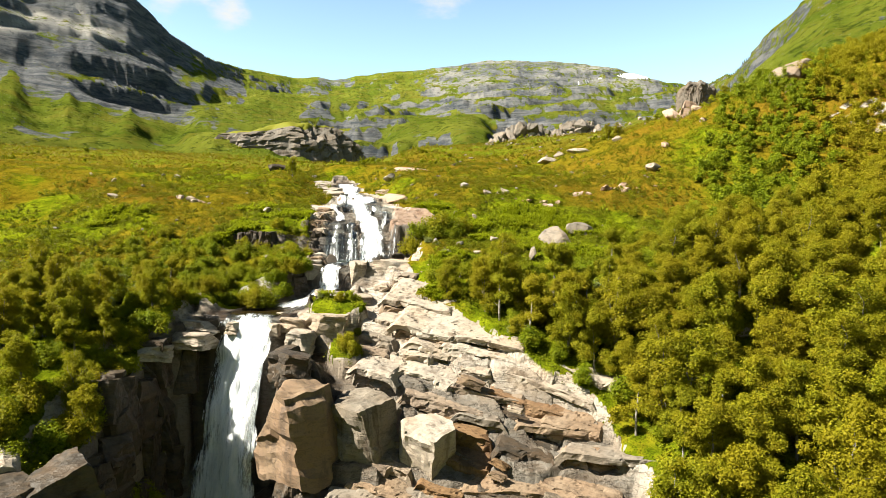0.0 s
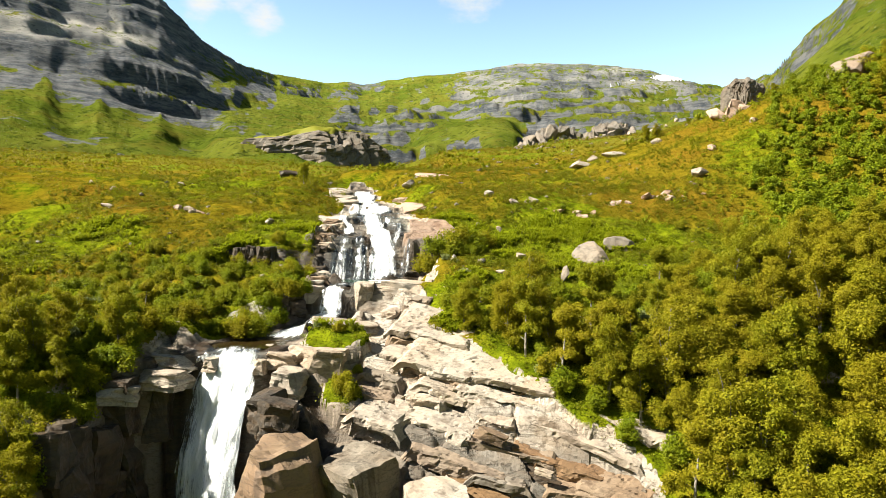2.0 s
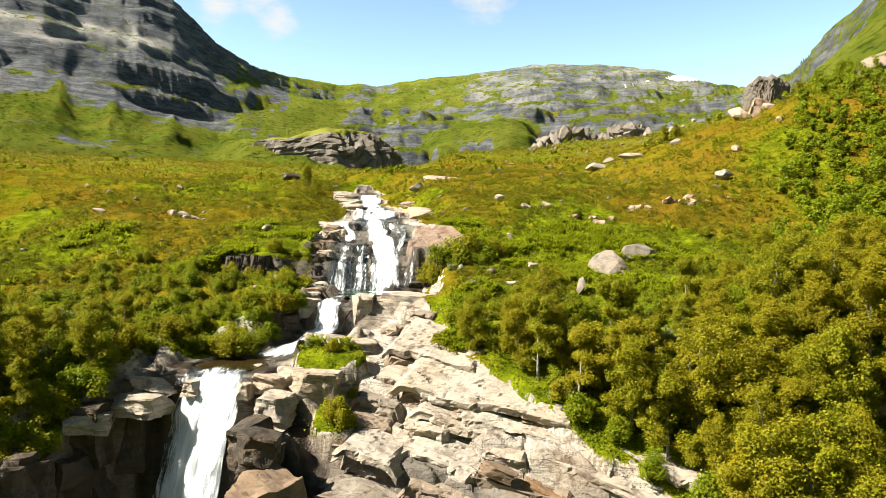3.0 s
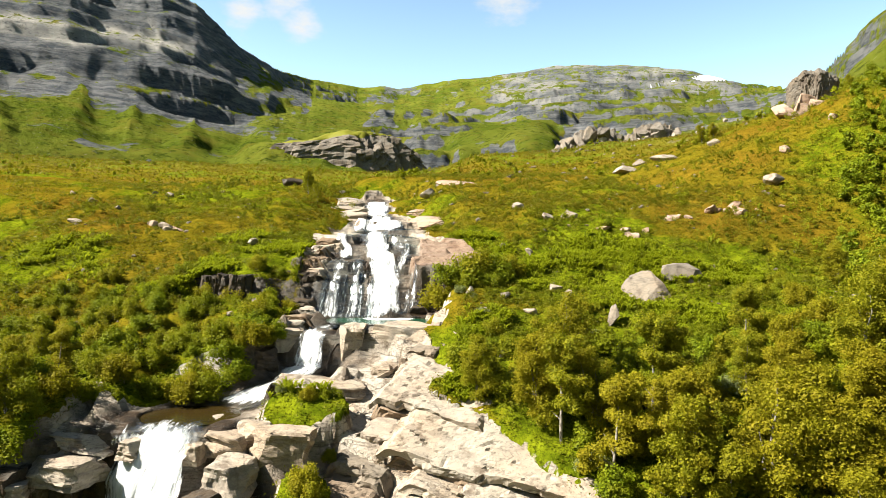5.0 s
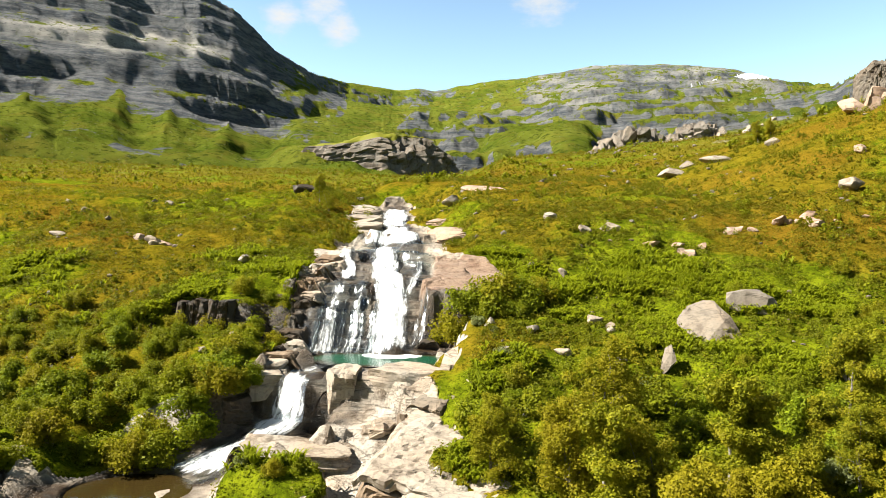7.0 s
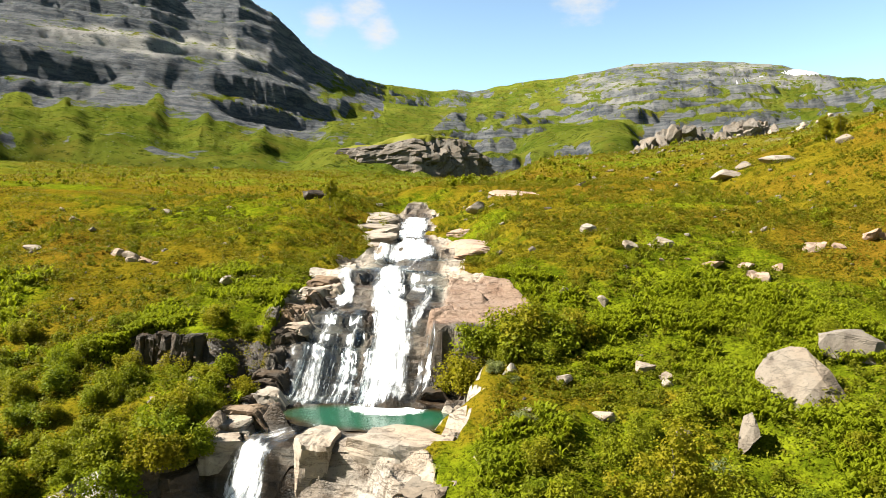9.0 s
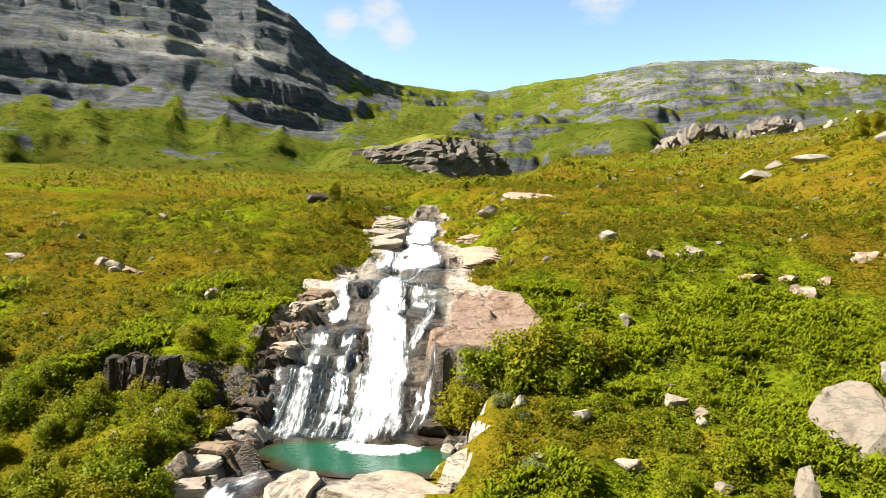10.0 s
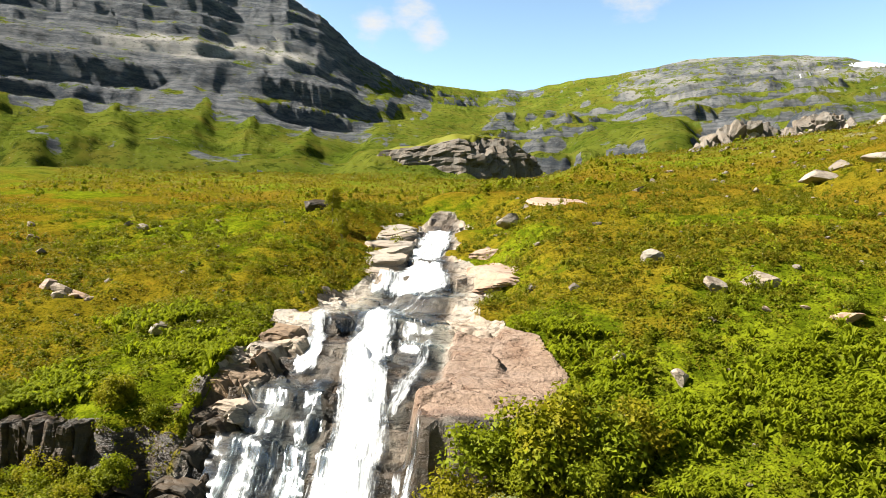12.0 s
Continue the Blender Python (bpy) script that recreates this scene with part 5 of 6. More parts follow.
        block(gorge, WET_SHADE, int(rng.integers(8)), (wx, 45.6 + 0.4 * (wx + 20) - 4.0 * t - 2.0, -14.8 - 8.0 * t), (3.4 + 2.4 * rng.random(), 3.0 + 1.6 * rng.random(), 3.4 + 2.6 * rng.random()), -20 + 14 * rng.normal(), (8 * rng.normal(), 8 * rng.normal()))
    block(gorge, DRY, 4, (-29.0, 42.4, -15.2), (6.0, 4.0, 3.6), 22, (24, -14))
    # flat ledges round the lip
    lip = tagged(new("lip_ledges"), "flat pale ledges round the lip of the lower fall", "rock face", kind="structure")
    for x, y, z, w, d, h, a in [(-22.0, 62.8, -6.95, 3.4, 3.2, 1.1, 12), (-21.8, 60.4, -7.9, 2.8, 2.6, 1.4, -8), (-24.6, 58.8, -8.6, 2.6, 2.6, 1.4, 24), (-20.6, 65.6, -6.7, 2.2, 2.4, 0.9, 30),
                                (-13.6, 62.8, -6.9, 2.4, 2.2, 1.3, -14), (-12.6, 60.6, -7.9, 2.2, 2.6, 2.2, 8), (-12.2, 63.4, -6.6, 2.0, 1.8, 1.5, 20), (-14.4, 65.6, -6.75, 2.4, 2.0, 0.9, -20),
                                (-10.4, 62.5, -6.6, 2.8, 2.0, 2.2, 5), (-18.7, 61.4, -7.1, 1.0, 1.2, 1.0, 10), (-15.0, 61.3, -7.2, 0.9, 1.1, 1.1, 0)]:
        block(lip, DRY, int(rng.integers(8)), (x, y, z - 0.25 - 0.42 * h), (w * 1.25, d * 1.25, h), a, (3 * rng.normal(), 4 + 3 * rng.normal()))
    block(lip, DRY, 0, (-9.8, 69.2, -5.75), (6.0, 2.6, 0.9), 14, (7, 5))
    for k in range(12):
        block(lip, DRY, k, (-7.0 + 6.0 * rng.random(), 70.6 + 2.0 * rng.random(), -5.2 + 0.5 * rng.random()), tuple(0.5 + 0.7 * rng.random(3)), 90 * rng.random(), (20 * rng.normal(), 20 * rng.normal()))
    # the two blocks that dam the pool
    dam = tagged(new("pool_dam"), "smooth pale blocks with a dark cleft damming the pool", "rock face", kind="structure")
    block(dam, DRY, 1, (-9.3, 75.2, -3.85), (2.0, 3.4, 3.2), 6, (2, 0))
    block(dam, DRY, 6, (-5.2, 75.2, -3.85), (5.4, 3.6, 3.3), -6, (2, 3))
    block(dam, DRY, 3, (-1.9, 74.6, -3.9), (2.0, 2.6, 2.6), 24, (0, 8))
    block(dam, DRY, 2, (-14.9, 76.6, -2.75), (3.2, 2.2, 1.1), 18, (4, -3))
    block(dam, DRY, 5, (-14.3, 74.9, -3.4), (2.6, 1.6, 1.6), 26, (4, 4))
    for k, (x, y, z, long, turn) in enumerate(((-17.2, 75.4, -2.6, 3.6, 8), (-16.8, 76.8, -2.2, 4.0, -4), (-17.4, 78.2, -1.9, 3.4, 6), (-15.8, 79.4, -1.8, 2.6, -8), (-14.4, 77.9, -2.1, 2.2, 12))):
        ob = ledge_slab(300 + k, long, 1.6, 0.7, (ROCK, ROCK_STAINED, ROCK_WET_SHADE)[k % 3], 0.2, 0.13)
        ob.parent, ob.matrix_basis = dam, pose(x, y, z, 5, -3, turn)
    block(dam, WET_SHADE, 7, (-15.4, 73.2, -4.6), (1.8, 1.8, 1.6), 40, (10, 0))
    for k in range(34):
        a = -0.9 + 2.2 * rng.random()
        r = 1.0 + 0.22 * rng.random()
        s = 0.25 + 0.45 * rng.random() ** 2
        block(dam, DRY, k, (-8.0 + 6.3 * r * math.cos(a), 78.7 + 3.2 * r * math.sin(a) - 0.3, -2.35 + 0.1 * rng.random()), (s * 1.4, s, s * 0.8), 180 * rng.random(), (15 * rng.normal(), 15 * rng.normal()))
    # ledges beside the upper fall
    face = tagged(new("ledge_slabs"), "bedded slabs and a pink overhanging ledge beside the upper fall", "rock face", kind="structure")
    for k, (x, y, w, d, h, turn) in enumerate([(-18.6, 114.8, 5.0, 4.6, 1.5, 10), (-20.0, 118.4, 5.6, 5.0, 1.7, -12), (-20.8, 122.4, 5.2, 4.8, 1.6, 8), (-22.0, 126.4, 5.6, 5.2, 1.7, -6), (-23.4, 130.6, 5.4, 5.4, 1.6, 14), (-17.6, 110.6, 2.6, 2.4, 1.2, 20)]):
        block(face, DRY, k, (x, y, ground_z(x, y) - 0.22 * h), (w, d, h), turn, (9, 3 * rng.normal()))
    for k, (x, y, w, d, h, turn) in enumerate([(-6.4, 108.2, 5.6, 5.0, 1.4, 18), (-9.0, 112.6, 3.6, 3.4, 1.4, -8), (-5.6, 134.0, 7.0, 8.0, 1.6, 16), (-10.2, 117.0, 2.8, 2.6, 1.3, 0)]):
        block(face, PINK, k + 3, (x, y, ground_z(x, y) - 0.24 * h), (w, d, h), turn, (10, 3 * rng.normal()))
    thin = np.random.default_rng(63)
    k = 200
    for row in np.arange(81.2, 92.0, 0.75):
        for x0, x1 in ((-20.6 + 0.25 * (row - 81), -15.0 + 0.05 * (row - 81)), (-6.6, -3.2)):
            if x0 > -10 and row > 85:
                continue
            px = x0 + 0.8 * thin.random()
            while px < x1 - 0.5:
                long = min(1.6 + 2.6 * thin.random(), x1 - px + 0.6)
                low = row < 86 + 0.5 * thin.normal()
                ob = ledge_slab(k, long, 1.7, 0.5 + 0.7 * thin.random(), ROCK_WET_SHADE if low else (ROCK, ROCK_STAINED)[k % 2], 0.2, 0.13)
                ob.parent = face
                ob.matrix_basis = pose(px, row, float(line(BED, row + 0.4)) + 0.15 + 0.3 * thin.random(), 0, 3 + 2 * thin.normal(), -4 + 5 * thin.normal()) @ pose(0, 0, 0, 8 + 4 * thin.normal())
                px += 0.9 * long
                k += 1
    # crags on the far ridge
    for cx, reach, high, n, text in ((38, 13, 13.0, 40, "dark broken crag of tall blocks on the far ridge"), (68, 12, 9.5, 34, "pale tumbled crag of blocks on the far ridge")):
        crag_ob = tagged(new("crag"), text, "rock", "crags of the far ridge")
        for k in range(n):
            u = 2 * rng.random() - 1
            px, py = cx + reach * u, 351 + 3.5 * rng.normal()
            h = high * (0.45 + 0.75 * rng.random()) * (1 - 0.5 * u * u)
            w = 2.4 + 3.8 * rng.random() ** 1.5
            block(crag_ob, DARK if rng.random() < 0.6 else GREY, k, (px, py, ground_z(px, py) + 0.14 * h), (1.25 * w, w, h), 180 * rng.random(), (24 * rng.normal(), 24 * rng.normal()))
    # dark scar in the bank
    scar = tagged(new("bank_scar"), "dark fissured outcrop in the grassy bank", "rock face", kind="structure")
    for k in range(7):
        block(scar, WET_SHADE, k, (-24.4 + 0.62 * k, 83.7 + 0.2 * rng.normal(), -0.2 + 0.3 * rng.random()), (0.9, 1.4, 2.3), 10 * rng.normal(), (0, 6 * rng.normal()))


bedrock()


# ---- plants ----
def tube(path, radii, sides=5):
    v, f = [], []
    for i, (p, r) in enumerate(zip(path, [float(q) for q in radii])):
        d = (Vector(path[min(i + 1, len(path) - 1)]) - Vector(path[max(i - 1, 0)])).normalized()
        a = d.orthogonal().normalized()
        b = d.cross(a)
        for k in range(sides):
            w = 2 * math.pi * k / sides
            v.append(tuple(Vector(p) + float(r) * (math.cos(w) * a + math.sin(w) * b)))
    for i in range(len(path) - 1):
        for k in range(sides):
            f.append((i * sides + k, i * sides + (k + 1) % sides, (i + 1) * sides + (k + 1) % sides, (i + 1) * sides + k))
    return v, f


def leaves(rng, centres, spreads, count, size, droop=0.0):
    """Small kite-shaped leaves in clumps round the given centres."""
    n = len(centres)
    pick = rng.integers(0, n, count)
    d = rng.normal(size=(count, 3))
    d = d / np.linalg.norm(d, axis=1, keepdims=True) * (rng.random((count, 1)) ** 0.45)
    c = np.asarray(centres)[pick] + d * np.asarray(spreads)[pick]
    out = d * np.array([1, 1, 0.8]) + np.array([0, 0, 0.55]) + 0.55 * rng.normal(size=(count, 3))
    nrm = out / np.linalg.norm(out, axis=1, keepdims=True)
    a = np.cross(nrm, rng.normal(size=(count, 3)))
    a /= np.linalg.norm(a, axis=1, keepdims=True)
    a[:, 2] -= droop
    b = np.cross(nrm, a)
    s = size * (0.6 + 0.8 * rng.random((count, 1)))
    v = np.stack([c - a * s - b * s * 0.5, c + b * s * 0.8 + nrm * s * 0.15, c + a * s - b * s * 0.3], axis=1).reshape(-1, 3)
    return v, np.arange(count * 3).reshape(-1, 3)


def birch(seed, h, stems=2, count=1500, leaf=0.13, slim=0.34):
    """A mountain birch: leaning tapered stems with limbs, and an open crown of leaf clumps."""
    rng = np.random.default_rng(seed)
    tree = new("birch_tree")
    V, F, centres, spreads = [], [], [], []
    for s in range(stems):
        lean = rng.normal(size=2) * 0.10 * h * (0.4 + 0.6 * s)
        top = h * (1 - 0.14 * s * rng.random())
        pts = [(lean[0] * t**1.4 + 0.05 * h * rng.normal() * t * 0.4, lean[1] * t**1.4 + 0.05 * h * rng.normal() * t * 0.4, top * t - 0.3 * (t == 0)) for t in np.linspace(0, 0.96, 8)]
        v, f = tube(pts, [0.018 * h * (1 - 0.9 * t) + 0.006 for t in np.linspace(0, 1, 8)], 6)
        F += [tuple(i + len(V) for i in q) for q in f]
        V += v
        for k in range(9):
            t = 0.14 + 0.80 * (k + rng.random()) / 9
            i = min(int(t / 0.96 * 7), 6)
            p = Vector(pts[i]).lerp(Vector(pts[i + 1]), t / 0.96 * 7 - i)
            w = rng.random() * 6.28
            reach = h * slim * (1.15 - t) * (0.55 + 0.6 * rng.random()) * (1 if t > 0.4 else 0.75)
            e = p + Vector((math.cos(w) * reach, math.sin(w) * reach, reach * (0.25 + 0.5 * rng.random())))
            v, f = tube([p, p.lerp(e, 0.5) + Vector((0, 0, 0.08 * reach)), e], [0.007 * h * (1.1 - t) + 0.004, 0.004 * h * (1.1 - t) + 0.003, 0.004], 4)
            F += [tuple(j + len(V) for j in q) for q in f]
            V += v
            for c, g in ((e, 0.062), (p.lerp(e, 0.72), 0.066), (p.lerp(e, 0.45), 0.06), (e + Vector(rng.normal(size=3)) * 0.07 * h, 0.05), (p.lerp(e, 0.8) + Vector(rng.normal(size=3)) * 0.07 * h, 0.05)):
                centres.append(tuple(c + Vector(rng.normal(size=3)) * 0.04 * h))
                spreads.append(1.55 * h * g * (0.75 + 0.6 * rng.random()) * np.array([1, 1, 0.8]))
        centres.append(pts[-1])
        spreads.append(h * 0.07 * np.array([1, 1, 1.4]))
    trunk = mesh_ob("trunk", V, F, BARK, True)
    v, f = leaves(rng, centres, spreads, count, leaf)
    crown = mesh_ob("crown", v, f, BIRCH)
    trunk.parent = crown.parent = tree
    return tree


def shrub(seed, name, material, w, h, count, leaf):
    """A low bush: several stems from one foot, with a dome of leaf clumps of uneven height."""
    rng = np.random.default_rng(seed)
    bush = new(name)
    V, F, centres, spreads = [], [], [], []
    for k in range(11):
        a, r = rng.random() * 6.28, w * 0.5 * rng.random() ** 0.6
        e = Vector((math.cos(a) * r, math.sin(a) * r, h * (0.45 + 0.5 * rng.random()) * (1 - 0.45 * (2 * r / w) ** 2)))
        v, f = tube([(0, 0, -0.15), tuple(e * 0.5 + Vector((0, 0, 0.1 * h))), tuple(e)], [0.03, 0.02, 0.008], 4)
        F += [tuple(j + len(V) for j in q) for q in f]
        V += v
        centres += [tuple(e), tuple(e * 0.75), (e.x, e.y, e.z * 0.45)]
        for g in (0.20, 0.2, 0.2):
            spreads.append(np.array([w, w, h * 1.1]) * g * (0.8 + 0.5 * rng.random()))
    stems = mesh_ob("stem", V, F, BARK, True)
    v, f = leaves(rng, centres, spreads, count, leaf)
    v[:, 2] = np.abs(v[:, 2])
    foliage = mesh_ob("foliage", v, f, material)
    stems.parent = foliage.parent = bush
    return bush


def scatter(seed, x0, x1, y0, y1, gap, chance):
    """Places on a jittered grid, kept with the given chance."""
    rng = np.random.default_rng(seed)
    x, y = np.meshgrid(np.arange(x0, x1, gap), np.arange(y0, y1, gap))
    x, y = x + gap * (rng.random(x.shape) - 0.5) * 0.95, y + gap * (rng.random(y.shape) - 0.5) * 0.95
    keep = rng.random(x.shape) < chance(x, y)
    return x[keep], y[keep], rng


def dry_land(x, y):
    """Off the water and its banks, and off the pool's rim."""
    off = np.abs(x - line(STREAM, y)) > line([(58, 5.5), (66, 4.2), (70, 3.2), (75, 2.6), (77, 5.0), (82, 5.6), (90, 5), (100, 3.6), (140, 2.4)], y)
    dam = (x > -15.2) & (x < -1.4) & (y > 70.5) & (y < 83)
    return off & ~dam


def clear_of_rock(x, y):
    return dry_land(x, y) & (rocky(x, y) < 0.15) & (rocky(x - 1.0, y) < 0.3) & (rocky(x + 0.5, y - 0.8) < 0.3)


def wood(x, y):
    """How thickly birches stand."""
    right = ss(0.5, 3.0, x - line(ROCK_EDGE, y)) * ss(71, 63, y - 0.16 * np.clip(x - 14, 0, 60)) * ss(28, 33, y)
    slope = ss(-3, 7, x - 25 - 0.50 * (y - 76)) * ss(74, 80, y) * ss(165, 125, y) * 0.8
    left = ss(-20, -25, x) * ss(72, 58, y) * ss(44, 47, y) * 0.5
    return np.clip(np.maximum.reduce([right, slope, left]), 0, 1) * clear_of_rock(x, y)


def far_plants(name, material, x, y, size, count, leaf, label, seed, tall=1.0):
    """Plants too many to count, as one mesh: uneven crowns of leaf clumps standing on the ground."""
    rng = np.random.default_rng(seed)
    z = land(x, y)[0]
    c, s = [], []
    for k in range(7):
        a, r, h = rng.random(len(x)) * 6.28, rng.random(len(x)) ** 0.6 * 0.42, 0.18 + 0.75 * rng.random(len(x))
        r = r * (1.1 - 0.6 * h)
        c.append(np.stack([x + np.cos(a) * r * size, y + np.sin(a) * r * size, z + h * size * tall], 1))
        s.append((size * (0.15 + 0.12 * rng.random(len(x))))[:, None] * np.array([[1, 1, 0.9]]))
    v, f = leaves(rng, np.concatenate(c), np.concatenate(s), count, leaf)
    return tagged(mesh_ob(name, v, f, material), label, "plants", kind="stuff")


def tufts(name, material, seed, density, area, count, leaf, spread, label, flat=0.6):
    """Low ground cover: clumps of small leaves."""
    rng = np.random.default_rng(seed)
    x0, x1, y0, y1 = area
    n = 60000
    x, y = x0 + (x1 - x0) * rng.random(n), y0 + (y1 - y0) * rng.random(n)
    keep = rng.random(n) < density(x, y) * (rocky(x, y) < 0.42) * dry_land(x, y)
    x, y = x[keep], y[keep]
    c = np.stack([x, y, land(x, y)[0] + spread * 0.25], 1)
    s = spread * (0.5 + 0.9 * rng.random((len(x), 1))) * np.array([[1, 1, flat]])
    v, f = leaves(rng, c, s, count, leaf)
    return tagged(mesh_ob(name, v, f, material), label, "plants", kind="stuff")


def ferns(seed, density, area, want, label):
    """Arched fern fronds in rosettes."""
    rng = np.random.default_rng(seed)
    x0, x1, y0, y1 = area
    n = 90000
    x, y = x0 + (x1 - x0) * rng.random(n), y0 + (y1 - y0) * rng.random(n)
    keep = rng.random(n) < density(x, y) * (rocky(x, y) < 0.2) * dry_land(x, y)
    x, y = x[keep][:want], y[keep][:want]
    base = np.stack([x, y, land(x, y)[0]], 1)
    fr = 9
    base = np.repeat(base, fr, 0)
    a = rng.random(len(base)) * 6.28
    ln = 0.45 + 0.40 * rng.random(len(base))
    d, side = np.stack([np.cos(a), np.sin(a), a * 0], 1), np.stack([-np.sin(a), np.cos(a), a * 0], 1)
    rows = []
    for t, up, w in ((0.03, 0.05, 0.02), (0.35, 0.62, 0.055), (0.65, 0.78, 0.04), (0.95, 0.66, 0.006)):
        mid = base + d * (ln * t)[:, None] * 0.75 + np.array([0, 0, 1.0]) * (ln * up)[:, None]
        rows += [mid - side * w, mid + side * w]
    v = np.stack(rows, 1).reshape(-1, 3)
    k = np.arange(len(base))[:, None] * 8
    f = np.concatenate([k + np.array([[i, i + 1, i + 3, i + 2]]) for i in (0, 2, 4)], 0)
    return tagged(mesh_ob("fern_patch", v, f, FERN), label, "ferns", kind="stuff")


def stand(kinds, x, y, rng, choose, size_of, sink):
    """Set copies of the given plants on the ground."""
    used = set()
    for px, py, pz in zip(x.tolist(), y.tolist(), land(x, y)[0].tolist()):
        i = choose(rng)
        thing = copy_thing(kinds[i], pose(0, 0, 0)) if i in used else kinds[i]
        used.add(i)
        s = size_of(px, py, rng)
        thing.matrix_basis = pose(px, py, pz - sink, 0, 0, rng.random() * 360) @ Matrix.Diagonal((s * (0.9 + 0.2 * rng.random()), s * (0.9 + 0.2 * rng.random()), s, 1))


def thicket(x, y):
    """How thickly bushes stand."""
    right = ss(-0.4, 0.8, x - line(ROCK_EDGE, y)) * ss(78, 70, y - 0.1 * np.clip(x - 15, 0, 60)) * ss(30, 33, y) * 0.95
    near_fall = ss(1, 0.6, np.hypot((x - 0.9) / 4.2, (y - 84.6) / 2.8)) * 0.95
    left = ss(-19.2, -20.5, x) * ss(88, 78, y + 6 * fbm(x / 8, y / 8, 130, 2)) * ss(44, 46, y) * 0.85
    open_land = 0.34 * ss(0.02, 0.40, fbm(x / 9, y / 9, 131, 3)) * ss(74, 80, y) * ss(150, 110, y)
    slope = ss(-6, 4, x - 20 - 0.42 * (y - 76)) * ss(74, 80, y) * ss(185, 150, y) * 0.75
    return np.maximum.reduce([right, near_fall, left, open_land, slope]) * clear_of_rock(x, y)


def seen(x, y):
    """Within the fan of ground that lies ahead of the path."""
    return (x < 6 + 0.72 * y) & (x > -12 - 0.78 * y)


